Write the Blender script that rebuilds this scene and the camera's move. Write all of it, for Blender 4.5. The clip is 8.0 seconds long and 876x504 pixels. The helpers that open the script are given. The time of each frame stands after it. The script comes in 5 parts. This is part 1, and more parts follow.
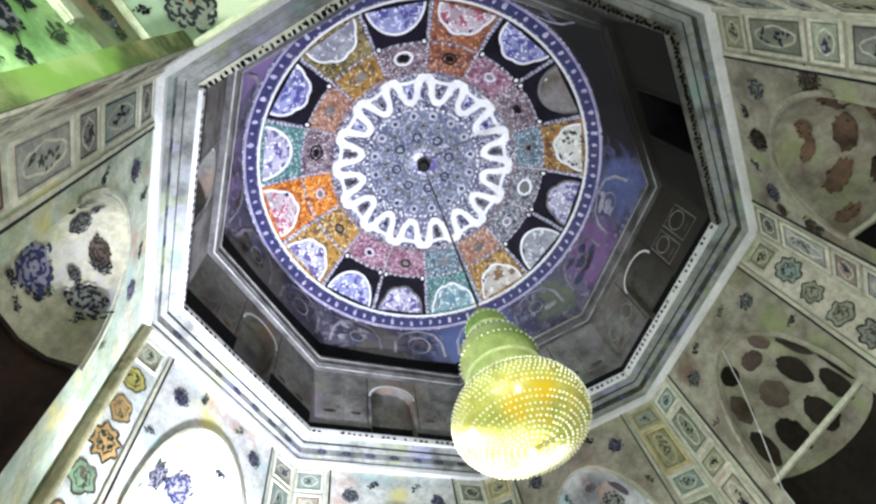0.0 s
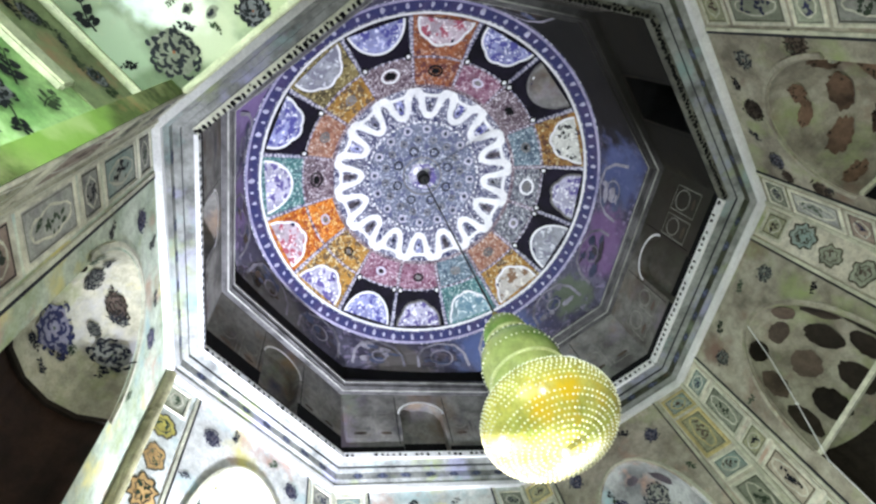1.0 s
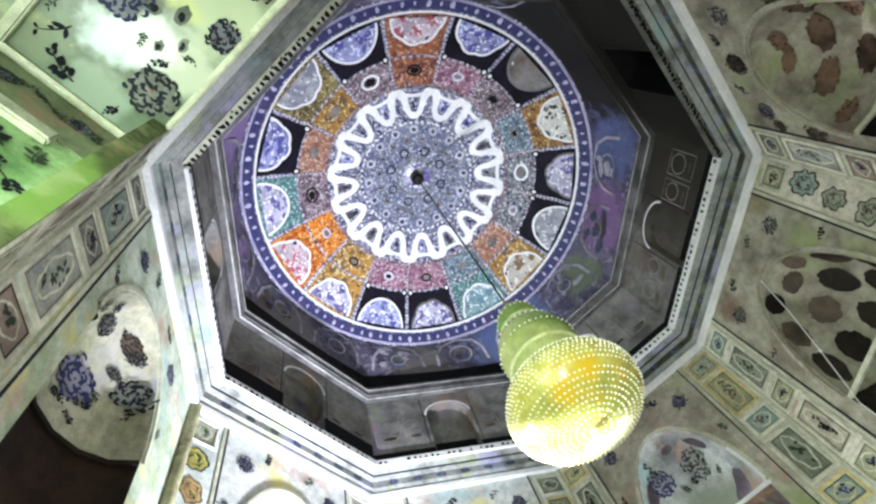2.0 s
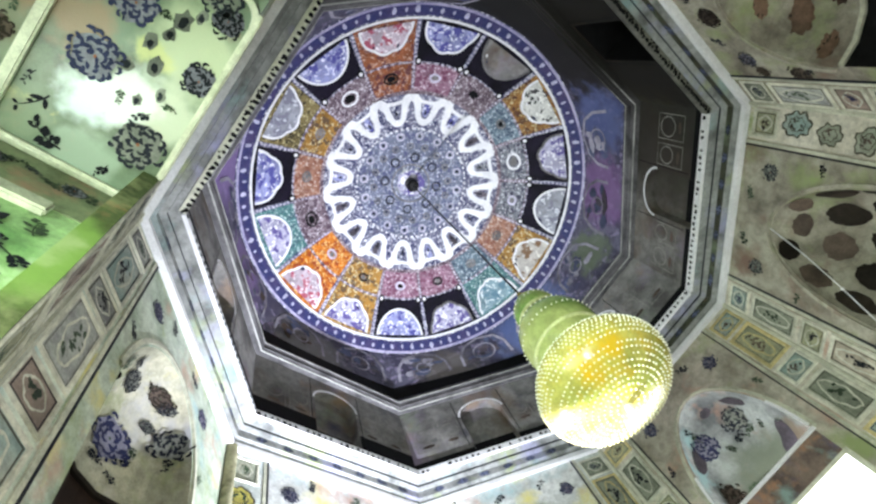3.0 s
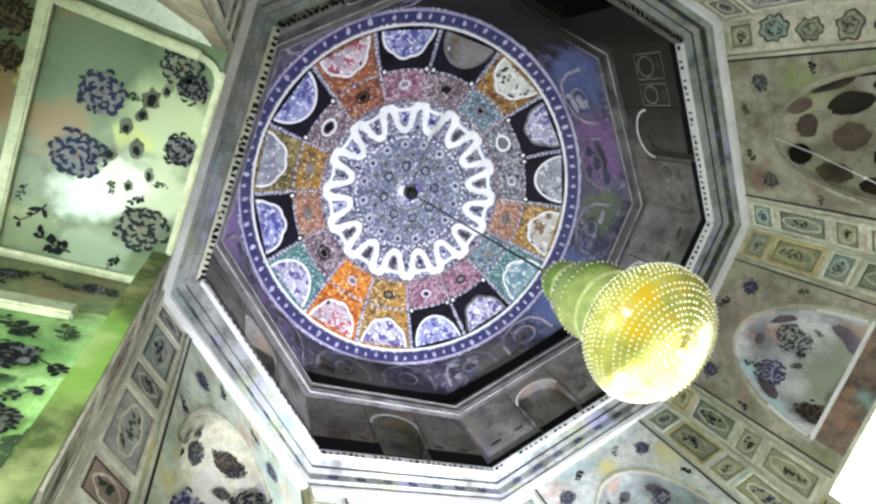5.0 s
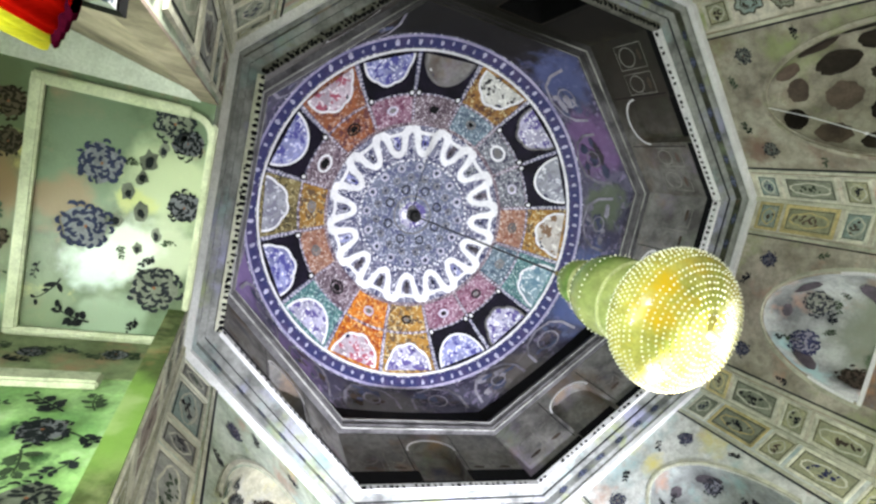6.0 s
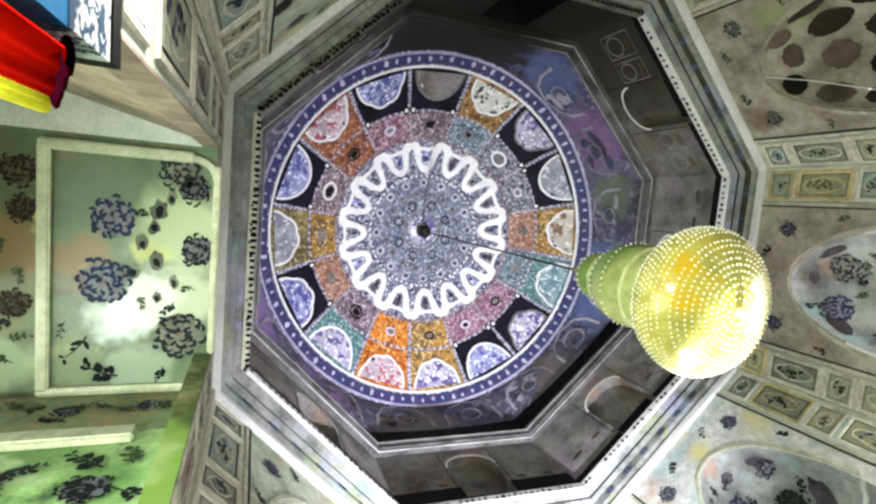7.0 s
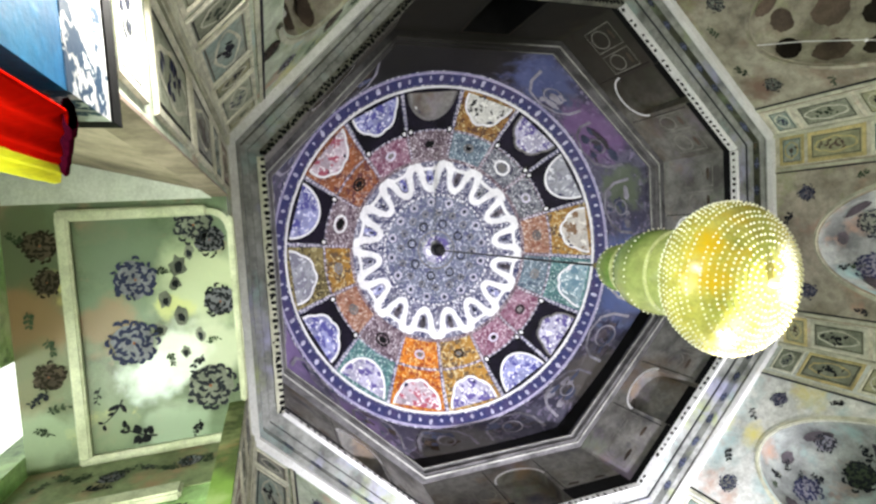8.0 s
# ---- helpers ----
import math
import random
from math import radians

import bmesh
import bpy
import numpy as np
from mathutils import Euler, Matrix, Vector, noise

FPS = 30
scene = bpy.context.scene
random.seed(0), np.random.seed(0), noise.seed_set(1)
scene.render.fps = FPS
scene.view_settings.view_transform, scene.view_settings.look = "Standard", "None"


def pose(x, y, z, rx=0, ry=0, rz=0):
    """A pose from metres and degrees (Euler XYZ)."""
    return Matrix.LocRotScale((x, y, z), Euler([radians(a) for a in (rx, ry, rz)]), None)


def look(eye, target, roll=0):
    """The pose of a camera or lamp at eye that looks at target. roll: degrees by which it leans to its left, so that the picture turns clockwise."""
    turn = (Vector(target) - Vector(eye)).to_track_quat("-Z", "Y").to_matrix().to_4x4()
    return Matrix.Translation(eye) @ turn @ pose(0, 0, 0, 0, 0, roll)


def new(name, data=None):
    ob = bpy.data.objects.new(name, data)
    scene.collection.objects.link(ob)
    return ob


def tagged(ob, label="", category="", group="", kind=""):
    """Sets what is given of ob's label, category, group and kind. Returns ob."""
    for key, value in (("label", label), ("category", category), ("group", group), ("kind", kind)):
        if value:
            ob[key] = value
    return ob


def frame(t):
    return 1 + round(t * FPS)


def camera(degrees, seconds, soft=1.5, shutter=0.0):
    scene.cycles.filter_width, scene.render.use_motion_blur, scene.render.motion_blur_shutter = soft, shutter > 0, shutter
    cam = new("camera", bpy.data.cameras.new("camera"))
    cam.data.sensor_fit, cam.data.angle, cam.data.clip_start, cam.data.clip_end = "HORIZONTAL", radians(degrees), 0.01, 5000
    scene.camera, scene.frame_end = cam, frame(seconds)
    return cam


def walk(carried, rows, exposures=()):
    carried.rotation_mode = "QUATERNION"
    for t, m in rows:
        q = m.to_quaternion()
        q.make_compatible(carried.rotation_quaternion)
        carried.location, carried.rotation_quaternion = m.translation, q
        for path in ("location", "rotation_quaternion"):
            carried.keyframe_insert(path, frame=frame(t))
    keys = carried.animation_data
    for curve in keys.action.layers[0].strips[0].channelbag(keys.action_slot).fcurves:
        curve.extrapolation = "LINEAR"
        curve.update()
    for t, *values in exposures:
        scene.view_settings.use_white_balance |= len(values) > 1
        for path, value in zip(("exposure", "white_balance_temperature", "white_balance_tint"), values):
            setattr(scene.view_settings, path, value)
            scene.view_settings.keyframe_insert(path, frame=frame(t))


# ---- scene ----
# A painted octagonal tomb chamber under a shallow dome; the chamber's axis is the origin, floor at z = 0.
cam = camera(83.45, 8.0, soft=2.5)
PATH = [
    (0.0, -2.428, 1.811, 1.595, 151.90, 8.41, -107.18),
    (0.5, -2.443, 1.792, 1.593, 153.81, 8.88, -103.59),
    (1.0, -2.455, 1.775, 1.591, 154.22, 10.40, -100.00),
    (1.5, -2.465, 1.760, 1.590, 154.54, 11.79, -96.24),
    (3.0, -2.483, 1.728, 1.589, 158.09, 16.17, -82.81),
    (3.5, -2.485, 1.721, 1.589, 159.52, 17.36, -77.31),
    (4.0, -2.485, 1.716, 1.590, 160.80, 18.43, -73.44),
    (4.5, -2.484, 1.714, 1.592, 161.49, 18.97, -70.53),
    (6.0, -2.474, 1.716, 1.601, 168.30, 20.42, -58.16),
    (6.5, -2.469, 1.720, 1.606, 170.75, 20.61, -53.82),
    (7.0, -2.463, 1.725, 1.611, 172.65, 20.12, -50.26),
    (7.5, -2.456, 1.732, 1.618, 175.21, 19.75, -45.32),
    (8.0, -2.449, 1.740, 1.625, 177.83, 18.97, -41.32),
]
walk(cam, [(r[0], pose(*r[1:])) for r in PATH], exposures=[(0.0, 0.02, 6500, 10), (1.5, -0.04, 6510, 9), (2.8, 0.06, 6530, 9), (3.5, -0.09, 6540, 9), (4.5, 0.0, 6600, 9), (6.0, -0.04, 6800, 10), (8.0, -0.04, 7100, 12)])

# ---- measures of the chamber ----
T8 = math.tan(radians(22.5))
VA = 3.25            # from the axis to a wall's face
HS = VA * T8         # half a wall's width
Z_CORN = 6.22        # underside of the cornice
Z_LIP, A_LIP = 6.63, 2.956   # inner lip of the cornice
Z_IN, A_IN = 7.87, 2.93     # lower lip of the upper cornice
Z_RING, R_RING = 9.33, 2.95  # foot of the dome
CAP_Z, CAP_R = 6.187, 4.251  # centre and radius of the dome's sphere
TURN = -4.7                  # the dome's painting is turned a little against the walls
SIDES = {"east": 0, "northeast": 45, "north": 90, "northwest": 135, "west": 180, "southwest": 225, "south": 270, "southeast": 315}


def side_pose(az):
    """x along the wall (clockwise), y outward, z up, from the axis."""
    return Matrix.Rotation(radians(az - 90), 4, "Z")


# ---- light ----
world = bpy.data.worlds.new("world")
scene.world = world
world.use_nodes = True
wn = world.node_tree.nodes
sky = wn.new("ShaderNodeTexSky")
sky.sky_type, sky.sun_disc, sky.sun_elevation, sky.sun_rotation = "NISHITA", False, radians(35), radians(40)
wn["Background"].inputs["Strength"].default_value = 0.12
world.node_tree.links.new(sky.outputs["Color"], wn["Background"].inputs["Color"])


def lamp(name, kind, at, power, color, size=0.1, target=None, size_y=None, spread=180):
    data = bpy.data.lights.new(name, kind)
    data.energy, data.color = power, color
    if kind == "AREA":
        data.shape = "RECTANGLE" if size_y else "SQUARE"
        data.size, data.spread = size, radians(spread)
        if size_y:
            data.size_y = size_y
    else:
        data.shadow_soft_size = size
        if kind == "SPOT":
            data.spot_size, data.spot_blend = radians(spread), 0.4
    ob = new(name, data)
    ob.matrix_world = look(at, target) if target else Matrix.Translation(at)
    return ob


# ---- materials ----
def material(name, color, rough=0.7, metal=0.0, grain=0.08, stain=0.25, scale=14.0, bump=0.15, tint=None, emit=0.0, emit_color=None, spread=0.0, gloss=0.18, washes=(), mottle=0.3):
    """Paint, plaster or metal with a fine grain, larger stains and a little relief."""
    m = bpy.data.materials.new(name)
    m.use_nodes = True
    nt = m.node_tree
    n, l = nt.nodes, nt.links
    bsdf = n["Principled BSDF"]
    bsdf.inputs["Roughness"].default_value = rough
    bsdf.inputs["Metallic"].default_value = metal
    tc = n.new("ShaderNodeTexCoord")
    fine, wide = n.new("ShaderNodeTexNoise"), n.new("ShaderNodeTexNoise")
    fine.inputs["Scale"].default_value, fine.inputs["Detail"].default_value = scale * 4, 4
    wide.inputs["Scale"].default_value, wide.inputs["Detail"].default_value = scale * 0.16, 5
    info, shift = n.new("ShaderNodeObjectInfo"), n.new("ShaderNodeVectorMath")
    shift.operation = "MULTIPLY_ADD"
    shift.inputs[1].default_value = (1, 1, 1)
    far = n.new("ShaderNodeVectorMath")
    far.operation = "SCALE"
    far.inputs[0].default_value = (17.3, 9.1, 23.7)
    l.new(info.outputs["Random"], far.inputs["Scale"])
    l.new(tc.outputs["Object"], shift.inputs[0])
    l.new(far.outputs["Vector"], shift.inputs[2])
    bsdf.inputs["Specular IOR Level"].default_value = gloss
    for t in (fine, wide):
        l.new(shift.outputs["Vector"], t.inputs["Vector"])
    base = n.new("ShaderNodeMix")
    base.data_type = "RGBA"
    other = tint or tuple(c * (1 - stain * 1.6) for c in color)
    base.inputs["A"].default_value = (*color, 1)
    base.inputs["B"].default_value = (*other, 1)
    ramp = n.new("ShaderNodeValToRGB")
    ramp.color_ramp.elements[0].position, ramp.color_ramp.elements[1].position = 0.42, 0.68
    l.new(wide.outputs["Fac"], ramp.inputs["Fac"])
    l.new(ramp.outputs["Color"], base.inputs["Factor"])
    grainmix = n.new("ShaderNodeMix")
    grainmix.data_type, grainmix.blend_type = "RGBA", "MULTIPLY"
    gr = n.new("ShaderNodeValToRGB")
    gr.color_ramp.elements[0].color = (1 - grain * 2, 1 - grain * 2, 1 - grain * 2, 1)
    gr.color_ramp.elements[0].position, gr.color_ramp.elements[1].position = 0.35, 0.65
    l.new(fine.outputs["Fac"], gr.inputs["Fac"])
    grainmix.inputs["Factor"].default_value = 1
    l.new(base.outputs["Result"], grainmix.inputs["A"])
    l.new(gr.outputs["Color"], grainmix.inputs["B"])
    out = grainmix.outputs["Result"]
    if mottle:
        mid, mid_r, mid_m = n.new("ShaderNodeTexNoise"), n.new("ShaderNodeValToRGB"), n.new("ShaderNodeMix")
        mid.inputs["Scale"].default_value, mid.inputs["Detail"].default_value, mid.inputs["Roughness"].default_value = scale * 0.75, 7, 0.7
        l.new(shift.outputs["Vector"], mid.inputs["Vector"])
        mid_r.color_ramp.elements[0].color = (1 - mottle, 1 - mottle, 1 - mottle, 1)
        mid_r.color_ramp.elements[0].position, mid_r.color_ramp.elements[1].position = 0.38, 0.58
        l.new(mid.outputs["Fac"], mid_r.inputs["Fac"])
        mid_m.data_type, mid_m.blend_type = "RGBA", "MULTIPLY"
        mid_m.inputs["Factor"].default_value = 1
        l.new(out, mid_m.inputs["A"])
        l.new(mid_r.outputs["Color"], mid_m.inputs["B"])
        out = mid_m.outputs["Result"]
    for k, (col, sc, lo, hi) in enumerate(washes):
        w, wr, wm = n.new("ShaderNodeTexNoise"), n.new("ShaderNodeValToRGB"), n.new("ShaderNodeMix")
        w.noise_dimensions = "4D"
        w.inputs["W"].default_value = 3.7 * k + 1
        w.inputs["Scale"].default_value, w.inputs["Detail"].default_value, w.inputs["Roughness"].default_value = sc, 6, 0.62
        l.new(shift.outputs["Vector"], w.inputs["Vector"])
        wr.color_ramp.elements[0].position, wr.color_ramp.elements[1].position = lo, hi
        l.new(w.outputs["Fac"], wr.inputs["Fac"])
        wm.data_type = "RGBA"
        l.new(wr.outputs["Color"], wm.inputs["Factor"])
        l.new(out, wm.inputs["A"])
        wm.inputs["B"].default_value = (*col, 1)
        out = wm.outputs["Result"]
    if spread:
        hsv, mr = n.new("ShaderNodeHueSaturation"), n.new("ShaderNodeMapRange")
        mr.inputs["To Min"].default_value, mr.inputs["To Max"].default_value = 1 - spread, 1 + spread
        l.new(info.outputs["Random"], mr.inputs["Value"])
        l.new(mr.outputs["Result"], hsv.inputs["Value"])
        l.new(out, hsv.inputs["Color"])
        out = hsv.outputs["Color"]
    l.new(out, bsdf.inputs["Base Color"])
    if bump:
        b = n.new("ShaderNodeBump")
        b.inputs["Strength"].default_value, b.inputs["Distance"].default_value = bump, 0.01
        l.new(fine.outputs["Fac"], b.inputs["Height"])
        l.new(b.outputs["Normal"], bsdf.inputs["Normal"])
    if emit:
        bsdf.inputs["Emission Color"].default_value = (*(emit_color or color), 1)
        bsdf.inputs["Emission Strength"].default_value = emit
    return m


def washed(m, spots, rag=0.35):
    """Soft-edged patches of colour at places of the object's own space: (centre, radius, colour, strength)."""
    nt = m.node_tree
    n, l = nt.nodes, nt.links
    bsdf = n["Principled BSDF"]
    src = bsdf.inputs["Base Color"].links[0].from_socket
    tc, warp, push = n.new("ShaderNodeTexCoord"), n.new("ShaderNodeTexNoise"), n.new("ShaderNodeVectorMath")
    warp.inputs["Scale"].default_value, warp.inputs["Detail"].default_value = 5.0, 5
    push.operation = "MULTIPLY_ADD"
    push.inputs[1].default_value = (rag, rag, rag)
    l.new(tc.outputs["Object"], warp.inputs["Vector"])
    l.new(warp.outputs["Color"], push.inputs[0])
    l.new(tc.outputs["Object"], push.inputs[2])
    for centre, radius, col, strength in spots:
        d, r, mx = n.new("ShaderNodeVectorMath"), n.new("ShaderNodeMapRange"), n.new("ShaderNodeMix")
        d.operation = "DISTANCE"
        d.inputs[1].default_value = tuple(c + rag / 2 for c in centre)
        l.new(push.outputs["Vector"], d.inputs[0])
        r.interpolation_type = "SMOOTHSTEP"
        r.inputs["From Min"].default_value, r.inputs["From Max"].default_value = radius, radius * 0.45
        r.inputs["To Min"].default_value, r.inputs["To Max"].default_value = 0.0, strength
        l.new(d.outputs["Value"], r.inputs["Value"])
        mx.data_type = "RGBA"
        l.new(r.outputs["Result"], mx.inputs["Factor"])
        l.new(src, mx.inputs["A"])
        mx.inputs["B"].default_value = (*col, 1)
        src = mx.outputs["Result"]
    l.new(src, bsdf.inputs["Base Color"])
    return m


def speckled(name, ground, dots, mid, scale, rough=0.6):
    """Dense small painted flowers: spots of two colours on a ground."""
    m = material(name, ground, rough)
    nt = m.node_tree
    n, l = nt.nodes, nt.links
    bsdf = n["Principled BSDF"]
    src = bsdf.inputs["Base Color"].links[0].from_socket
    tc = n.new("ShaderNodeTexCoord")
    warp, push = n.new("ShaderNodeTexNoise"), n.new("ShaderNodeVectorMath")
    warp.inputs["Scale"].default_value, warp.inputs["Detail"].default_value = scale * 1.3, 4
    push.operation = "MULTIPLY_ADD"
    push.inputs[1].default_value = (2.4 / scale, 2.4 / scale, 2.4 / scale)
    l.new(tc.outputs["Object"], warp.inputs["Vector"])
    l.new(warp.outputs["Color"], push.inputs[0])
    l.new(tc.outputs["Object"], push.inputs[2])
    for k, (col, sc, edge) in enumerate(((mid, scale * 0.8, 0.40), (dots, scale * 1.5, 0.27))):
        v = n.new("ShaderNodeTexVoronoi")
        v.inputs["Scale"].default_value = sc
        l.new(push.outputs["Vector"], v.inputs["Vector"])
        r = n.new("ShaderNodeValToRGB")
        r.color_ramp.elements[0].color, r.color_ramp.elements[1].color = (1, 1, 1, 1), (0, 0, 0, 1)
        r.color_ramp.elements[0].position, r.color_ramp.elements[1].position = edge, edge + 0.08
        l.new(v.outputs["Distance"], r.inputs["Fac"])
        mx = n.new("ShaderNodeMix")
        mx.data_type = "RGBA"
        l.new(r.outputs["Color"], mx.inputs["Factor"])
        l.new(src, mx.inputs["A"])
        mx.inputs["B"].default_value = (*col, 1)
        src = mx.outputs["Result"]
    l.new(src, bsdf.inputs["Base Color"])
    return m


OLIVE_WASH, ROSE_WASH, TEAL_WASH, SUN_WASH = (0.28, 0.33, 0.15), (0.48, 0.29, 0.22), (0.32, 0.48, 0.50), (0.64, 0.58, 0.22)
M_WHITE = material("white_lime_plaster", (0.76, 0.77, 0.75), 0.65, tint=(0.46, 0.48, 0.46), washes=((TEAL_WASH, 1.7, 0.52, 0.68), (SUN_WASH, 1.5, 0.56, 0.70), (ROSE_WASH, 2.3, 0.57, 0.72)))
M_PALE = material("pale_green_plaster", (0.63, 0.70, 0.58), 0.65, tint=(0.32, 0.40, 0.28), washes=((OLIVE_WASH, 1.9, 0.54, 0.70), (TEAL_WASH, 2.0, 0.55, 0.68), (ROSE_WASH, 1.6, 0.56, 0.69), (SUN_WASH, 2.1, 0.58, 0.70)))
M_CEIL = material("flowered_ceiling_plaster", (0.20, 0.26, 0.17), 0.3, tint=(0.075, 0.11, 0.06), gloss=0.55, washes=(((0.15, 0.21, 0.14), 1.5, 0.50, 0.62), ((0.32, 0.20, 0.14), 2.2, 0.56, 0.66), (SUN_WASH, 3.0, 0.60, 0.68)))
# The two bluish-white spots hold lamp glare in the ceiling's colour.
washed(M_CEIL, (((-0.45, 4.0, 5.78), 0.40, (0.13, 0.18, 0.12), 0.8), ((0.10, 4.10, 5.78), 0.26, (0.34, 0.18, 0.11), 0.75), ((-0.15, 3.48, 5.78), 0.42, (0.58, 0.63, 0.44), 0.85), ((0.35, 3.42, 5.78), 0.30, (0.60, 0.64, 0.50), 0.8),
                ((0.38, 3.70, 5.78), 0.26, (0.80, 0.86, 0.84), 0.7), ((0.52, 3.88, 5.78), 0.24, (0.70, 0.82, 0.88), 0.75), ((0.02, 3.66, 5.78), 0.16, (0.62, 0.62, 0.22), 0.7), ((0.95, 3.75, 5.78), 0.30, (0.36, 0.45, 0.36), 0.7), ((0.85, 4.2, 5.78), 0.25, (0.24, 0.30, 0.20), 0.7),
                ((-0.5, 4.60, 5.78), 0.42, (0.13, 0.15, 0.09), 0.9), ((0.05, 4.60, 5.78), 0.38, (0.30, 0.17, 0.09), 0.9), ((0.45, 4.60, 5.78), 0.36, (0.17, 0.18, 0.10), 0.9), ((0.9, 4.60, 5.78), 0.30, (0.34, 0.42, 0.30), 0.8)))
M_BAR = material("cream_plaster_bar", (0.80, 0.80, 0.66), 0.45, tint=(0.55, 0.58, 0.42), scale=18, mottle=0.2)
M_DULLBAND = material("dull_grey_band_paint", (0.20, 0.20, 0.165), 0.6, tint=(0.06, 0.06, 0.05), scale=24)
M_CORN = material("grey_lilac_cornice_paint", (0.35, 0.36, 0.35), 0.6, tint=(0.13, 0.135, 0.13), scale=20, washes=((OLIVE_WASH, 1.6, 0.56, 0.70), ((0.24, 0.36, 0.36), 1.3, 0.55, 0.68), ((0.30, 0.30, 0.44), 2.0, 0.56, 0.7)))
M_NICHE = material("cream_niche_plaster", (0.60, 0.58, 0.44), 0.65, tint=(0.34, 0.34, 0.26), washes=((OLIVE_WASH, 2.2, 0.55, 0.70), ((0.44, 0.44, 0.46), 1.8, 0.54, 0.68), (SUN_WASH, 2.4, 0.57, 0.70)))
M_TAUPE = material("taupe_plaster", (0.58, 0.53, 0.44), 0.7, tint=(0.30, 0.27, 0.21), washes=((ROSE_WASH, 1.8, 0.55, 0.70), (OLIVE_WASH, 2.0, 0.55, 0.70)))
M_SAGE = material("sage_plaster", (0.47, 0.50, 0.50), 0.7, tint=(0.18, 0.19, 0.20), washes=((ROSE_WASH, 2.0, 0.56, 0.72), (TEAL_WASH, 2.2, 0.57, 0.70)))
M_OLIVE = material("dark_olive_jamb", (0.16, 0.22, 0.08), 0.6, tint=(0.08, 0.10, 0.04), washes=(((0.42, 0.46, 0.24), 2.2, 0.52, 0.66), ((0.45, 0.26, 0.14), 1.8, 0.58, 0.68)))
# Brighter green spots: light on the lower jamb put into the colour.
washed(M_OLIVE, (((0.81, 3.5, 4.1), 0.62, (0.28, 0.48, 0.11), 0.85), ((0.81, 3.5, 4.1), 0.3, (0.50, 0.62, 0.30), 0.7)), 0.5)
M_FILL = material("olive_panel_ground", (0.42, 0.45, 0.35), 0.7, tint=(0.24, 0.26, 0.20), scale=30, spread=0.35)
M_FILL2 = material("grey_panel_ground", (0.43, 0.44, 0.40), 0.7, tint=(0.24, 0.24, 0.24), scale=30, spread=0.35)
M_MAUVE = material("mauve_petal_paint", (0.25, 0.245, 0.31), 0.6, spread=0.3)
M_SMOKE = material("smoky_petal_paint", (0.24, 0.25, 0.22), 0.65, spread=0.3)
M_BUFF = material("buff_plaster", (0.44, 0.41, 0.33), 0.75, tint=(0.19, 0.165, 0.13), washes=((OLIVE_WASH, 1.8, 0.54, 0.70), ((0.20, 0.13, 0.10), 2.2, 0.56, 0.72)))
M_GREEN = material("green_wash_plaster", (0.46, 0.70, 0.32), 0.4, tint=(0.16, 0.34, 0.11), gloss=0.4, washes=(((0.05, 0.12, 0.05), 4.5, 0.56, 0.66), ((0.62, 0.72, 0.52), 1.8, 0.55, 0.66)))
M_FRIEZE = material("olive_frieze_paint", (0.26, 0.30, 0.18), 0.55, tint=(0.14, 0.15, 0.08), washes=(((0.34, 0.22, 0.15), 2.4, 0.55, 0.68),))
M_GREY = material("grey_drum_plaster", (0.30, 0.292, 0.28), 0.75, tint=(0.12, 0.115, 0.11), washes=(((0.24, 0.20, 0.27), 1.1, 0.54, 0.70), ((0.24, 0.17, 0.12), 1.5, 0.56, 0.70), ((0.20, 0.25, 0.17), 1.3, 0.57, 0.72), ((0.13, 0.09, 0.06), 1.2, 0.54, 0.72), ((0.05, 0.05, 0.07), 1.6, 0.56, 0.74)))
# Southwest drum plaster: the shade on that side is put into the colour.
M_SHADED = washed(material("shaded_drum_plaster", (0.075, 0.072, 0.06), 0.8, tint=(0.03, 0.028, 0.022), washes=(((0.10, 0.085, 0.05), 1.4, 0.52, 0.7),)),
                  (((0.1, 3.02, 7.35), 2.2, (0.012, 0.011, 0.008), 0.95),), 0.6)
# West and south copies with shade painted in towards the southwest corner.
SHADED_SIDES = {}
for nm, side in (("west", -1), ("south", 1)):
    SHADED_SIDES[nm] = washed(material("part_shaded_drum_plaster", (0.24, 0.23, 0.215), 0.78, tint=(0.09, 0.085, 0.075), washes=(((0.24, 0.20, 0.27), 1.1, 0.56, 0.70), ((0.13, 0.09, 0.06), 1.2, 0.52, 0.72), ((0.20, 0.25, 0.17), 1.3, 0.57, 0.72))),
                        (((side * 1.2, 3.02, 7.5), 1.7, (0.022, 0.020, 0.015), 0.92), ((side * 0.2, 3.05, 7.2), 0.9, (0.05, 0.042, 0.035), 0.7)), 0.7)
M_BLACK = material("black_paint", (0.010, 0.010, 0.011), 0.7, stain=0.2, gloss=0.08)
M_INK = material("dark_flower_paint", (0.022, 0.025, 0.035), 0.6, spread=0.5, gloss=0.1)
M_INDIGO = material("indigo_flower_paint", (0.035, 0.04, 0.10), 0.6, spread=0.3, gloss=0.1)
M_LEAF = material("dull_green_leaf_paint", (0.055, 0.085, 0.05), 0.6, spread=0.4)
M_BROWN = material("brown_patch_paint", (0.125, 0.092, 0.072), 0.7, stain=0.4, spread=0.35)
M_UMBER = material("umber_patch_paint", (0.17, 0.105, 0.07), 0.7, stain=0.5, spread=0.3, scale=26)
M_RUST = material("rust_paint", (0.34, 0.12, 0.06), 0.6, spread=0.3)
M_LINE = material("white_line_paint", (0.90, 0.90, 0.92), 0.5, stain=0.10, mottle=0.10)
M_FRAME = material("cream_moulding", (0.66, 0.66, 0.52), 0.5, stain=0.2)
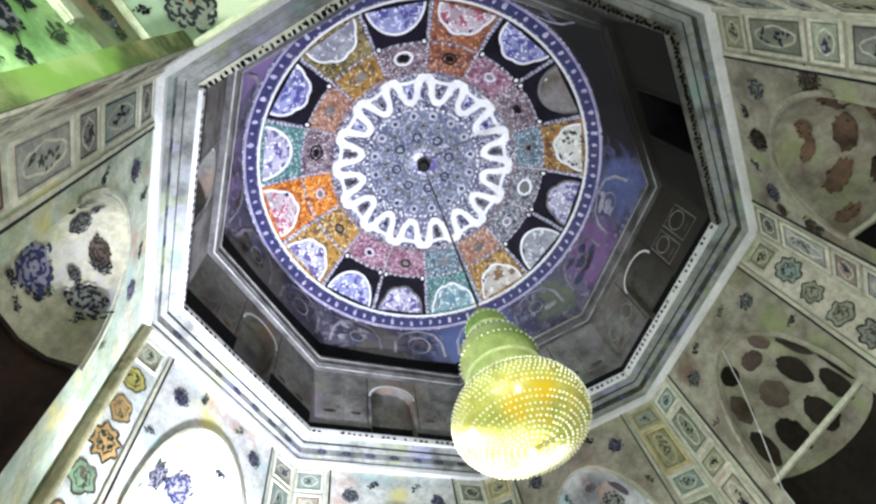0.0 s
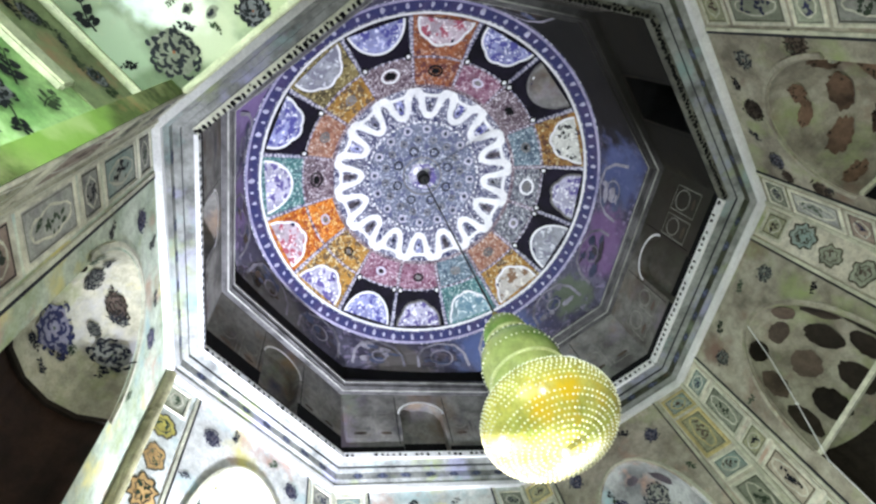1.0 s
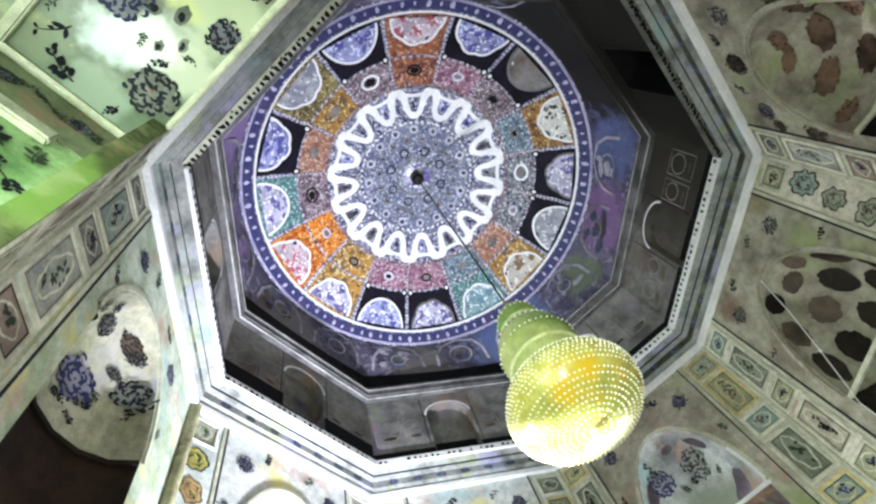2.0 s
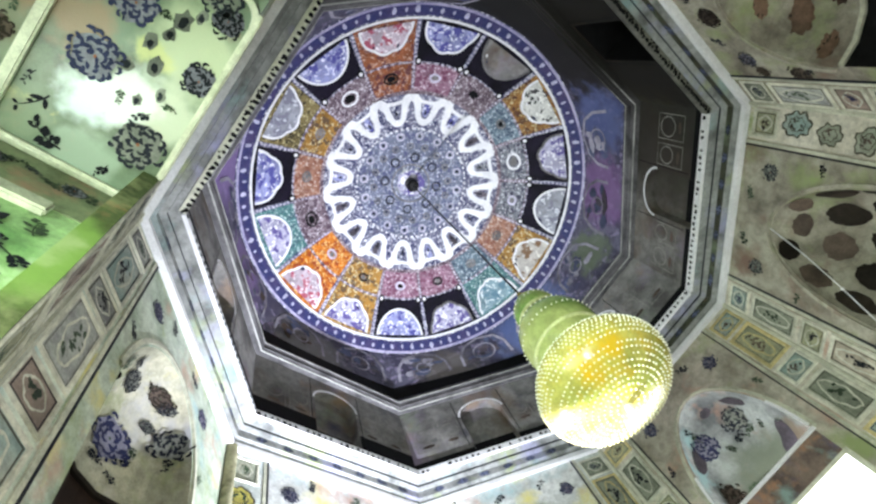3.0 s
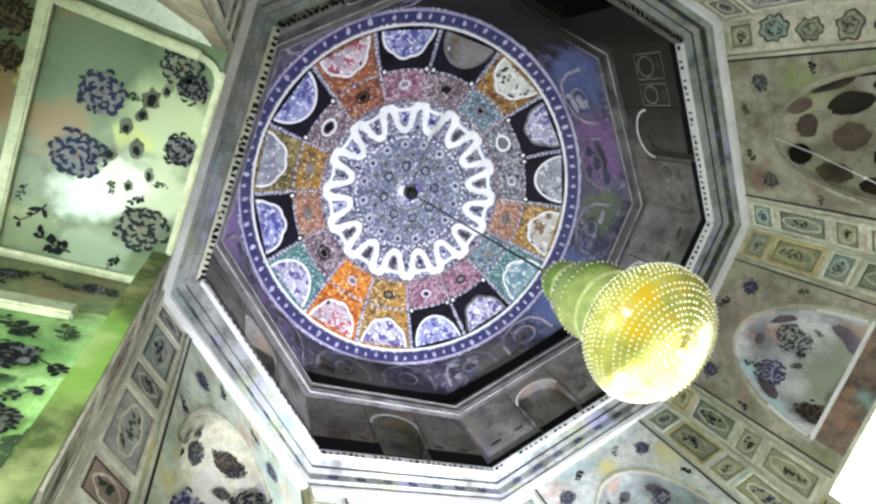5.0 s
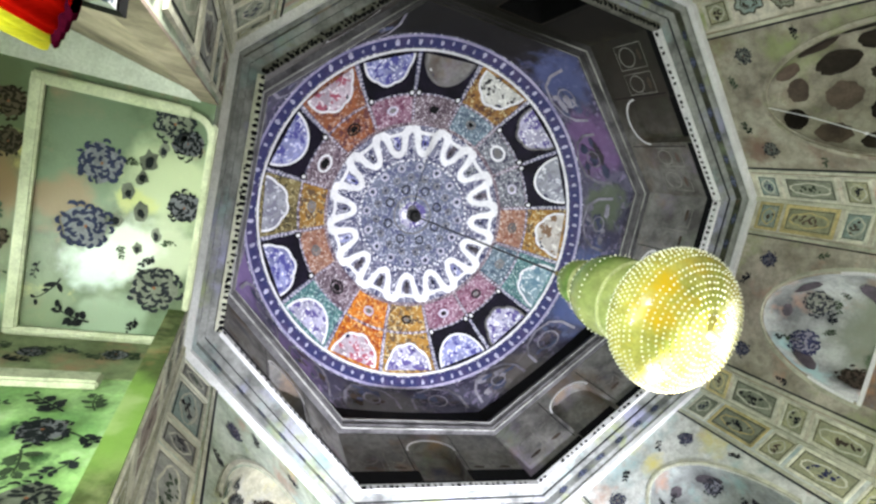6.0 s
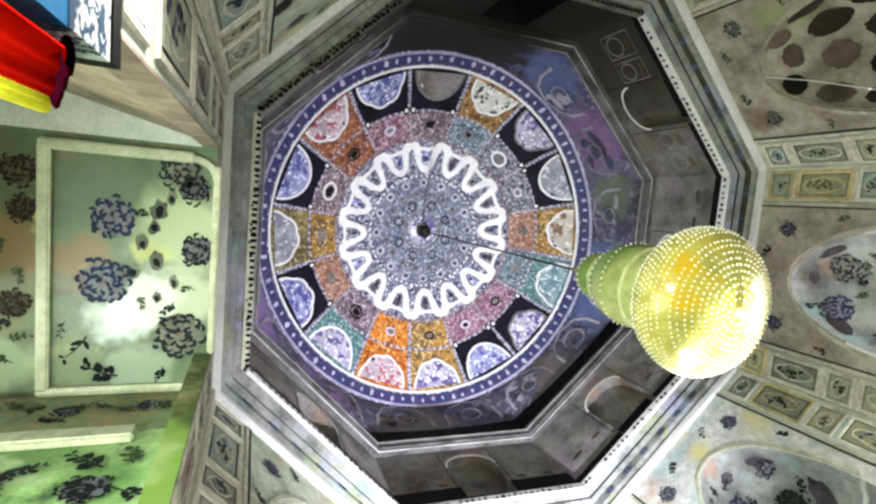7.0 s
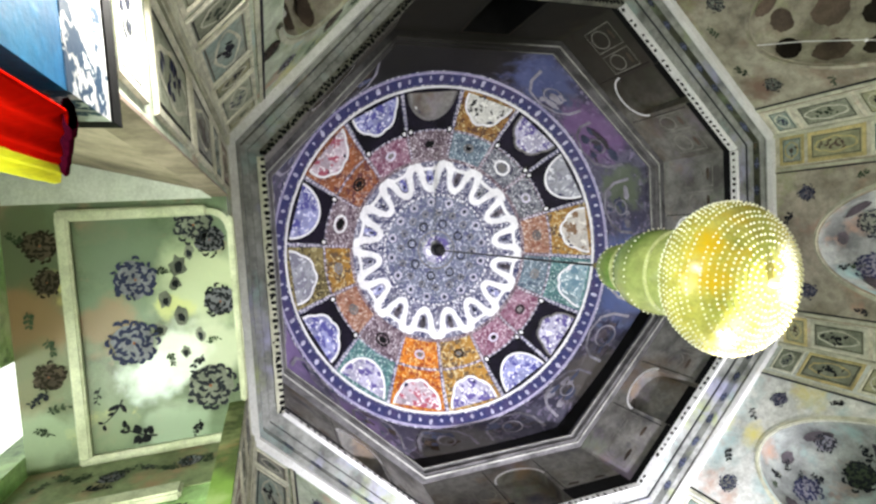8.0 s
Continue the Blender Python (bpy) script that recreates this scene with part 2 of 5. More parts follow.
M_BEAM = material("dusty_rose_jamb", (0.40, 0.31, 0.26), 0.65, stain=0.3)
M_BLUE = material("blue_band_paint", (0.04, 0.046, 0.145), 0.5, tint=(0.075, 0.06, 0.15), scale=30)
M_LILAC = material("lilac_band_paint", (0.52, 0.48, 0.66), 0.5, tint=(0.30, 0.28, 0.46))
M_DOME = speckled("dome_flower_ground", (0.20, 0.20, 0.29), (0.84, 0.84, 0.90), (0.035, 0.04, 0.10), 12)
M_DOME2 = speckled("dome_rose_ground", (0.24, 0.18, 0.21), (0.66, 0.60, 0.64), (0.08, 0.05, 0.07), 13)
M_PINK = speckled("pink_flower_ground", (0.34, 0.18, 0.25), (0.66, 0.54, 0.60), (0.15, 0.05, 0.09), 12)
M_SALMON = speckled("salmon_flower_ground", (0.42, 0.21, 0.14), (0.66, 0.54, 0.46), (0.20, 0.08, 0.05), 12)
M_AQUA = speckled("aqua_flower_ground", (0.17, 0.24, 0.29), (0.55, 0.63, 0.68), (0.06, 0.09, 0.13), 12)
M_ASH = speckled("ash_flower_ground", (0.20, 0.21, 0.24), (0.6, 0.61, 0.64), (0.05, 0.05, 0.08), 13)
M_ZONE = speckled("drum_top_paint", (0.15, 0.145, 0.21), (0.23, 0.20, 0.30), (0.065, 0.06, 0.10), 3.2)
# The first two spots paint the southwest shade onto the collar.
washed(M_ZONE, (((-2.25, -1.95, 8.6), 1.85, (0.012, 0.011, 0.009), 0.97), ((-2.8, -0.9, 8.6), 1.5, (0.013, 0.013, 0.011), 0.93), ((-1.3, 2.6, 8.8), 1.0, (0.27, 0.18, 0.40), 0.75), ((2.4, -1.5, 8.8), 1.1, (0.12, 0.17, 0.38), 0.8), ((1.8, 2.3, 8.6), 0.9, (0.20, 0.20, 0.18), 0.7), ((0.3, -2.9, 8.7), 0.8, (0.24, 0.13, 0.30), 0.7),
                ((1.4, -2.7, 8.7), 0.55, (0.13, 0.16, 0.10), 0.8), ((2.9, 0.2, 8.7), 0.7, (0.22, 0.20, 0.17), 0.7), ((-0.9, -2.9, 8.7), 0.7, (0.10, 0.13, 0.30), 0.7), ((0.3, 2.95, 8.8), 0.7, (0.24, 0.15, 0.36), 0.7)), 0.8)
M_ORANGE = speckled("orange_flower_ground", (0.66, 0.20, 0.02), (0.80, 0.55, 0.22), (0.26, 0.05, 0.015), 11)
M_GOLD = speckled("gold_flower_ground", (0.44, 0.23, 0.05), (0.66, 0.56, 0.32), (0.11, 0.07, 0.04), 10)
M_TEAL = speckled("teal_flower_ground", (0.10, 0.25, 0.25), (0.5, 0.66, 0.62), (0.06, 0.12, 0.14), 13)
M_OCHRE = speckled("olive_ochre_ground", (0.24, 0.19, 0.08), (0.48, 0.42, 0.22), (0.05, 0.04, 0.02), 9)
M_EMBER = speckled("ember_flower_ground", (0.38, 0.13, 0.055), (0.54, 0.36, 0.28), (0.12, 0.04, 0.04), 10)
M_NIGHT = material("black_flower_ground", (0.010, 0.009, 0.013), 0.6, tint=(0.018, 0.014, 0.028), gloss=0.06)
M_CORE = speckled("dome_core_ground", (0.20, 0.22, 0.30), (0.56, 0.58, 0.68), (0.09, 0.10, 0.18), 12)
M_SKY = speckled("blue_lunette", (0.36, 0.38, 0.66), (0.80, 0.80, 0.92), (0.08, 0.08, 0.28), 7)
M_EMBER2 = speckled("rust_ochre_ground", (0.36, 0.18, 0.05), (0.50, 0.40, 0.20), (0.09, 0.04, 0.02), 9)
M_ROSE = speckled("rose_lunette", (0.66, 0.55, 0.62), (0.90, 0.86, 0.88), (0.36, 0.09, 0.13), 7)
M_MILK = speckled("white_lunette", (0.54, 0.52, 0.68), (0.86, 0.86, 0.88), (0.11, 0.09, 0.26), 7)
M_ASHEN = speckled("grey_lunette", (0.40, 0.41, 0.46), (0.62, 0.63, 0.68), (0.20, 0.20, 0.25), 5)
M_SPOTTED = speckled("dotted_white_lunette", (0.74, 0.74, 0.68), (0.82, 0.82, 0.76), (0.03, 0.03, 0.03), 7)
M_CREAM = speckled("cream_lunette", (0.66, 0.62, 0.56), (0.80, 0.78, 0.72), (0.20, 0.12, 0.07), 5)
M_POOL = speckled("pale_teal_lunette", (0.34, 0.50, 0.56), (0.72, 0.80, 0.82), (0.12, 0.22, 0.28), 6)
M_LIMEWASH = material("dull_yellow_wash", (0.44, 0.43, 0.27), 0.6, tint=(0.3, 0.32, 0.22), scale=30)
M_TEALWASH = material("dull_teal_wash", (0.30, 0.40, 0.37), 0.6, tint=(0.42, 0.44, 0.38), scale=30)
M_NEARBLACK = material("near_black_patch_paint", (0.035, 0.028, 0.022), 0.7, spread=0.4, gloss=0.08)
M_PLUM = material("plum_grey_paint", (0.13, 0.11, 0.135), 0.65, tint=(0.05, 0.045, 0.055), spread=0.35)
M_IRON = material("dark_iron", (0.03, 0.03, 0.03), 0.5, metal=0.8)
M_BRASS = material("lacquered_brass", (0.5, 0.42, 0.12), 0.25, metal=0.6)
M_SHADE = material("yellow_green_glass", (0.52, 0.56, 0.22), 0.15, grain=0.05, tint=(0.13, 0.24, 0.06), scale=8, bump=0.05, gloss=0.6, emit=0.02, emit_color=(0.45, 0.55, 0.05))
M_BOWL = material("amber_crystal", (0.62, 0.58, 0.16), 0.2, grain=0.1, tint=(0.26, 0.38, 0.08), scale=12, bump=0.1, gloss=0.5, emit=0.05, emit_color=(1.0, 0.66, 0.02), washes=(((0.62, 0.40, 0.02), 3.0, 0.5, 0.65),))
M_BEAD = material("lit_crystal_bead", (0.94, 0.93, 0.74), 0.1, mottle=0, grain=0.03, stain=0.1, bump=0, gloss=0.5, emit=0.08, emit_color=(1.0, 0.98, 0.5))
M_RING = material("pale_green_glass", (0.66, 0.70, 0.36), 0.10, bump=0, gloss=0.6, emit=0.03, emit_color=(0.6, 0.7, 0.1))
M_GLOW = material("lit_diffuser", (0.9, 0.9, 0.9), 0.4, emit=9.0, emit_color=(0.95, 0.98, 1.0))
M_DAY = material("daylight_pane", (0.9, 0.9, 0.9), 0.4, emit=5.0, emit_color=(0.93, 1.0, 0.97))
M_OUT = material("white_daylight", (0.9, 0.9, 0.9), 0.6, emit=1.6, emit_color=(0.93, 1.0, 0.95))
M_TILE = material("dark_carpet", (0.07, 0.075, 0.06), 0.9, stain=0.3)
M_CLOTH_R = material("red_cloth", (0.80, 0.008, 0.004), 0.9, mottle=0.08, gloss=0.0)
M_CLOTH_D = material("dark_red_cloth", (0.05, 0.002, 0.012), 0.9, gloss=0.0)
M_SPECK = speckled("speckled_tile", (0.82, 0.84, 0.86), (0.75, 0.8, 0.84), (0.02, 0.06, 0.12), 17)
M_CLOTH_Y = material("yellow_cloth", (0.92, 0.78, 0.02), 0.8, mottle=0.12)
M_CLOTH_B = material("bright_blue_paint", (0.006, 0.27, 0.54), 0.5, tint=(0.006, 0.15, 0.40))


# ---- mesh helpers ----
def part(name, bm, mat, parent=None, label="", smooth=False):
    """Links a bmesh as one mesh object, under a thing or a part."""
    bmesh.ops.recalc_face_normals(bm, faces=bm.faces)
    me = bpy.data.meshes.new(name)
    bm.to_mesh(me)
    bm.free()
    return part_of(name, me, mat, parent, label, smooth)


def part_of(name, me, mat, parent=None, label="", smooth=False):
    mats = mat if isinstance(mat, (list, tuple)) else [mat]
    if not me.materials:
        for m in mats:
            me.materials.append(m)
    if smooth:
        for p in me.polygons:
            p.use_smooth = True
    ob = new(name, me)
    if parent:
        ob.parent = parent
    if label:
        ob["label"] = label
    return ob


def faces(bm, pts, loops, mat=0):
    vs = [bm.verts.new(p) for p in pts]
    for lp in loops:
        f = bm.faces.new([vs[i] for i in lp])
        f.material_index = mat
    return vs


def grid(bm, fn, nu, nv, closed=False, mat=0):
    """Quads over fn(i, j), i in 0..nu, j in 0..nv."""
    rows = [[bm.verts.new(fn(i, j)) for j in range(nv + 1)] for i in range(nu if closed else nu + 1)]
    for i in range(nu):
        a, b = rows[i], rows[(i + 1) % len(rows)]
        for j in range(nv):
            bm.faces.new((a[j], b[j], b[j + 1], a[j + 1])).material_index = mat


def box(bm, x0, x1, y0, y1, z0, z1, mat=0):
    p = [(x, y, z) for x in (x0, x1) for y in (y0, y1) for z in (z0, z1)]
    faces(bm, p, [(0, 1, 3, 2), (4, 6, 7, 5), (0, 4, 5, 1), (2, 3, 7, 6), (0, 2, 6, 4), (1, 5, 7, 3)], mat)


def ribbon(bm, path, width, put, closed=True, mat=0):
    """A flat painted line along a 2D path, laid on a surface by put(x, y)."""
    n = len(path)
    inner, outer = [], []
    for i, (x, y) in enumerate(path):
        if closed:
            a, b = path[i - 1], path[(i + 1) % n]
        else:
            a, b = path[max(i - 1, 0)], path[min(i + 1, n - 1)]
        dx, dy = b[0] - a[0], b[1] - a[1]
        d = math.hypot(dx, dy) or 1
        w = width[i] if isinstance(width, list) else width
        nx, ny = -dy / d * w / 2, dx / d * w / 2
        inner.append(bm.verts.new(put(x + nx, y + ny)))
        outer.append(bm.verts.new(put(x - nx, y - ny)))
    for i in range(n if closed else n - 1):
        j = (i + 1) % n
        bm.faces.new((inner[i], inner[j], outer[j], outer[i])).material_index = mat


def blot(bm, cx, cy, rx, ry, put, n=10, wob=0.0, rng=None, mat=0, turn=0.0):
    """A filled spot, round or uneven."""
    vs = []
    c, s = math.cos(turn), math.sin(turn)
    for i in range(n):
        a = 2 * math.pi * i / n
        k = 1 + (rng.uniform(-wob, wob) if rng else 0)
        x, y = rx * k * math.cos(a), ry * k * math.sin(a)
        vs.append(bm.verts.new(put(cx + x * c - y * s, cy + x * s + y * c)))
    bm.faces.new(vs).material_index = mat


def revolve(bm, prof, n=48, mat=0):
    grid(bm, lambda i, j: (prof[j][0] * math.cos(2 * math.pi * i / n), prof[j][0] * math.sin(2 * math.pi * i / n), prof[j][1]), n, len(prof) - 1, True, mat)


def octagon_sweep(bm, prof, mat=0):
    """A moulding run round the octagon: prof holds (distance of the flat from the axis, z), closed."""
    n = len(prof)
    c = 1 / math.cos(radians(22.5))
    rows = [[bm.verts.new((a * c * math.cos(radians(22.5 + 45 * k)), a * c * math.sin(radians(22.5 + 45 * k)), z)) for a, z in prof] for k in range(8)]
    for k in range(8):
        a, b = rows[k], rows[(k + 1) % 8]
        for j in range(n):
            bm.faces.new((a[j], b[j], b[(j + 1) % n], a[(j + 1) % n])).material_index = mat


# ---- painted ornament ----
def flower(parent, put, cx, cy, size, rng, dark=None, heart=None, name="painted_flower"):
    """A ragged full bloom: a soft ground under many small curled brush dabs."""
    bm = bmesh.new()
    edge = [size * 0.88 * rng.uniform(0.84, 1.10) for _ in range(18)]
    mid_v = bm.verts.new(put(cx, cy))
    rings = [[bm.verts.new(put(cx + f * r * math.cos(i * math.pi / 9), cy + f * r * math.sin(i * math.pi / 9))) for i, r in enumerate(edge)] for f in (0.5, 1.0)]
    for i in range(18):
        j = (i + 1) % 18
        bm.faces.new((mid_v, rings[0][i], rings[0][j])).material_index = 2
        bm.faces.new((rings[0][i], rings[1][i], rings[1][j], rings[0][j])).material_index = 2
    h = 0.002
    for ring, n in ((0.84, 16), (0.64, 13), (0.44, 10), (0.22, 6)):
        off = rng.uniform(0, 6)
        for i in range(n):
            if rng.random() < 0.10:
                continue
            h += 0.00006
            a = off + 2 * math.pi * (i + rng.uniform(-.3, .3)) / n
            r = size * ring * rng.uniform(0.86, 1.12)
            x0, y0 = cx + r * math.cos(a), cy + r * math.sin(a)
            lay = lambda x, y, h=h: lifted(put, x, y, h)
            if rng.random() < 0.55:
                k, span, b0 = size * rng.uniform(0.13, 0.21), rng.uniform(0.9, 1.7), a + rng.uniform(-.8, .8)
                path = [(x0 + k * math.cos(b0 + span * (t / 2 - 1)), y0 + k * math.sin(b0 + span * (t / 2 - 1))) for t in range(5)]
                ribbon(bm, path, [size * w * rng.uniform(0.7, 1.2) for w in (0.06, 0.14, 0.17, 0.14, 0.05)], lay, False, 0)
            else:
                blot(bm, x0, y0, size * rng.uniform(0.12, 0.20), size * rng.uniform(0.06, 0.11), lay, 7, 0.35, rng, 0, a + rng.uniform(-.9, .9))
    blot(bm, cx, cy, size * 0.07, size * 0.06, lambda x, y: lifted(put, x, y, 0.005), 7, 0.3, rng, 1)
    ground = rng.choice([M_MAUVE, M_MAUVE, M_SMOKE]) if dark in (None, M_INK, M_INDIGO) else dark
    ink = dark if dark in (M_INK, M_INDIGO) else M_NEARBLACK if dark is M_BROWN else M_INK
    return part(name, bm, [ink, heart or M_RUST, ground], parent)


def lifted(put, x, y, h=0.002):
    """The same place, a little clear of the paint below."""
    p, e = put(x, y), 0.02
    a, c = put(x + e, y) - p, put(x, y + e) - p
    n = a.cross(c)
    return p + n.normalized() * (h if n.dot(LIFT_SIDE(p)) > 0 else -h) if n.length > 0 else p


def LIFT_SIDE(p):
    """Towards the chamber, from a wall, niche or ceiling point in its wall's own frame."""
    return Vector((-p.x * 0.2, -1.0, -0.8 if p.y > VA + 0.15 else 0.0))


def sprig(parent, put, cx, cy, size, rng, dark=None):
    """A small plant: a bent stem with leaves on both sides."""
    bm = bmesh.new()
    a0, bend = rng.uniform(0, 6.28), rng.uniform(-.9, .9)
    stem = []
    x, y, a = cx - size * 0.8 * math.cos(a0), cy - size * 0.8 * math.sin(a0), a0 - bend / 2
    for i in range(7):
        stem.append((x, y))
        x, y, a = x + size * 0.27 * math.cos(a), y + size * 0.27 * math.sin(a), a + bend / 7
    ribbon(bm, stem, [size * w for w in (0.10, 0.10, 0.09, 0.08, 0.07, 0.06, 0.04)], put, False)
    h = 0.001
    for i, (x, y) in enumerate(stem[1:]):
        for sgn in (-1, 1):
            if rng.random() < 0.2:
                continue
            h += 0.0001
            b0 = a0 + bend * (i / 7 - 0.5) + sgn * rng.uniform(0.6, 1.3)
            k = size * rng.uniform(0.20, 0.34) * (1.15 - i * 0.08)
            blot(bm, x + k * math.cos(b0), y + k * math.sin(b0), k * 0.85, k * rng.uniform(0.38, 0.62), lambda u, v, h=h: lifted(put, u, v, h), 7, 0.2, rng, 0, b0)
    return part("painted_sprig", bm, dark or (M_LEAF if rng.random() < 0.4 else M_INK), parent)


def badge(parent, put, cx, cy, size, rng, line=None, fill=None):
    """A lobed cartouche: soft ground, dark uneven outline and a blot in its middle."""
    bm = bmesh.new()
    lobes, path, turn, amp = rng.choice((5, 6, 8)), [], rng.uniform(0, 1), rng.uniform(0.06, 0.13)
    for i in range(36):
        a = 2 * math.pi * i / 36
        r = size * (0.80 + amp * math.cos(lobes * (a + turn)) + 0.07 * math.cos(2 * a + 5 * turn)) * rng.uniform(0.92, 1.07)
        path.append((cx + r * math.cos(a), cy + r * math.sin(a)))
    vs = [bm.verts.new(put(x, y)) for x, y in path]
    bm.faces.new(vs).material_index = 2
    ribbon(bm, path, [size * rng.uniform(0.07, 0.17) for _ in path], lambda x, y: lifted(put, x, y, 0.002))
    inner = [(cx + (x - cx) * 0.58, cy + (y - cy) * 0.58) for x, y in path]
    ribbon(bm, inner, [size * rng.uniform(0.03, 0.10) for _ in inner], lambda x, y: lifted(put, x, y, 0.002))
    for i in range(7):
        blot(bm, cx + rng.uniform(-.38, .38) * size, cy + rng.uniform(-.38, .38) * size, size * rng.uniform(0.08, 0.2), size * rng.uniform(0.05, 0.11), lambda x, y, i=i: lifted(put, x, y, 0.003 + i * 0.0001), 7, 0.3, rng, 1, rng.uniform(0, 3))
    return part("painted_cartouche", bm, [line or rng.choice(INKS), fill or M_BROWN, rng.choice(BADGE_GROUNDS if parent.name == "wall_northeast" else [M_FILL, M_FILL2, M_TEALWASH, M_LIMEWASH])], parent)


def panel(parent, put, x0, x1, y0, y1, rng, border=None, motif=True):
    """A painted panel: dull ground, pale raised rim, dark inner line, and a cartouche with dabs."""
    bm = bmesh.new()
    w = min(x1 - x0, y1 - y0)
    def rim(k):
        return [(x0 + k, y0 + k), (x1 - k, y0 + k), (x1 - k, y1 - k), (x0 + k, y1 - k)]
    def at(h):
        return lambda x, y: lifted(put, x, y, h)
    def loop(a, h0, b_, h1, mat):
        for i in range(4):
            j = (i + 1) % 4
            faces(bm, [at(h0)(*a[i]), at(h0)(*a[j]), at(h1)(*b_[j]), at(h1)(*b_[i])], [(0, 1, 2, 3)], mat)
    faces(bm, [put(*p) for p in rim(0.07 * w)], [(0, 1, 2, 3)], 3)
    k = (0.13 if parent.name in ("wall_southeast", "wall_south") else 0.10) * w
    loop(rim(0), -0.003, rim(0.2 * k), 0.010, 0)
    loop(rim(0.2 * k), 0.010, rim(0.8 * k), 0.010, 0)
    loop(rim(0.8 * k), 0.010, rim(k), 0.0, 0)
    d0 = k + 0.025 * w
    d1 = d0 + rng.uniform(0.015, 0.04) * w
    loop(rim(d0), 0.002, rim(d1), 0.002, 1)
    if motif:
        cx, cy = (x0 + x1) / 2, (y0 + y1) / 2
        ex, ey = (x1 - x0) / 2 - 0.24 * w, (y1 - y0) / 2 - 0.24 * w
        lob = rng.choice((4, 6))
        path = [(cx + ex * math.cos(a) * (0.88 + .10 * math.cos(lob * a)) * rng.uniform(.95, 1.05), cy + ey * math.sin(a) * rng.uniform(.93, 1.05)) for a in [i * 2 * math.pi / 24 for i in range(24)]]
        ribbon(bm, path, [w * rng.uniform(0.03, 0.07) for _ in path], at(0.003), True, 0)
        for i in range(int(8 + 10 * (max(x1 - x0, y1 - y0) / w - 1))):
            a, r = rng.uniform(0, 6.28), rng.uniform(0, 0.78)
            blot(bm, cx + r * ex * math.cos(a), cy + r * ey * math.sin(a), w * rng.uniform(.04, .10), w * rng.uniform(.025, .055), at(0.003 + i * 0.0001), 7, .35, rng, 2, rng.uniform(0, 3))
    return part("painted_panel", bm, [M_RIM2 if parent.name in ("wall_southeast", "wall_east") and rng.random() < 0.45 else M_RIM, border or rng.choice(INKS), rng.choice([M_BROWN, M_LEAF, M_INK, M_INDIGO]), rng.choice(PALE_FILLS if parent.name in ("wall_southeast", "wall_south", "wall_east") else FILLS)], parent)


M_RIM2 = material("ochre_panel_rim", (0.70, 0.58, 0.28), 0.6, tint=(0.48, 0.40, 0.20), scale=20, spread=0.12)
M_DIM = material("dim_olive_line", (0.11, 0.10, 0.07), 0.6, spread=0.4)
M_RIM = material("pale_panel_rim", (0.80, 0.79, 0.66), 0.6, tint=(0.52, 0.51, 0.40), scale=20, spread=0.12)
BADGE_GROUNDS = [material("green_badge_paint", (0.26, 0.42, 0.27), 0.6, scale=20), material("yellow_badge_paint", (0.62, 0.56, 0.14), 0.6, scale=20), material("orange_badge_paint", (0.58, 0.38, 0.16), 0.6, scale=20), M_TEALWASH]
PALE_FILLS = [M_FILL, M_LIMEWASH, M_LIMEWASH, M_TEALWASH, material("pale_buff_panel_paint", (0.56, 0.50, 0.40), 0.6, tint=(0.30, 0.26, 0.20), scale=20), material("pale_lemon_panel_paint", (0.62, 0.62, 0.36), 0.6, tint=(0.40, 0.42, 0.22), scale=20)]
INKS, FILLS = [M_INK, M_DIM, M_DIM], [M_FILL, M_FILL2, M_FILL, M_FILL2, M_LIMEWASH, M_TEALWASH, M_BEAM]

# ---- floor ----
bm = bmesh.new()
faces(bm, [(4.6 * math.cos(radians(22.5 + 45 * k)), 4.6 * math.sin(radians(22.5 + 45 * k)), z) for z in (0, -0.2) for k in range(8)],
      [tuple(range(8)), tuple(range(15, 7, -1))] + [(k, k + 8, (k + 1) % 8 + 8, (k + 1) % 8) for k in range(8)])
tagged(part("floor", bm, M_TILE), "dark carpeted floor of the chamber", "floor", kind="structure")
bm = bmesh.new()
faces(bm, [(x, y, -0.22) for x, y in ((-400, -400), (400, -400), (400, 400), (-400, 400))], [(0, 1, 2, 3)])
tagged(part("ground", bm, M_BUFF), "dusty ground round the building", "ground", kind="structure")

# ---- the eight walls ----
AP_W, AP_CROWN, AP_DEPTH, AP_SILL = 0.68, 5.72, 0.55, 2.4


def apse(phi, s, spring):
    """Point of a niche: phi round its plan from 0 to pi, s from 0 at the springing to 1 at the crown."""
    c = math.cos(s * math.pi / 2)
    return Vector((AP_W * math.cos(phi) * c, VA + AP_DEPTH * math.sin(phi) * c, spring + (AP_CROWN - spring) * math.sin(s * math.pi / 2)))


M_FILLING = material("mottled_brown_plaster", (0.30, 0.22, 0.18), 0.7, tint=(0.12, 0.09, 0.08), washes=(((0.42, 0.22, 0.13), 3.0, 0.52, 0.64), ((0.26, 0.36, 0.34), 3.4, 0.54, 0.66), ((0.13, 0.11, 0.16), 2.8, 0.55, 0.68)))
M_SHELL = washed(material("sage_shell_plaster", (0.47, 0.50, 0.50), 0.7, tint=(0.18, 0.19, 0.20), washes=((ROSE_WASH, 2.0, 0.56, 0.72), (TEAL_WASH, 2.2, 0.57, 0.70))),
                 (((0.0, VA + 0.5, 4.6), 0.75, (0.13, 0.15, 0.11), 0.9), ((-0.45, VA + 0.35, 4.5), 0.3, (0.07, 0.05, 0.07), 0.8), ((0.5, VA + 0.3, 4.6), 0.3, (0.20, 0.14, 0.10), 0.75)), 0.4)


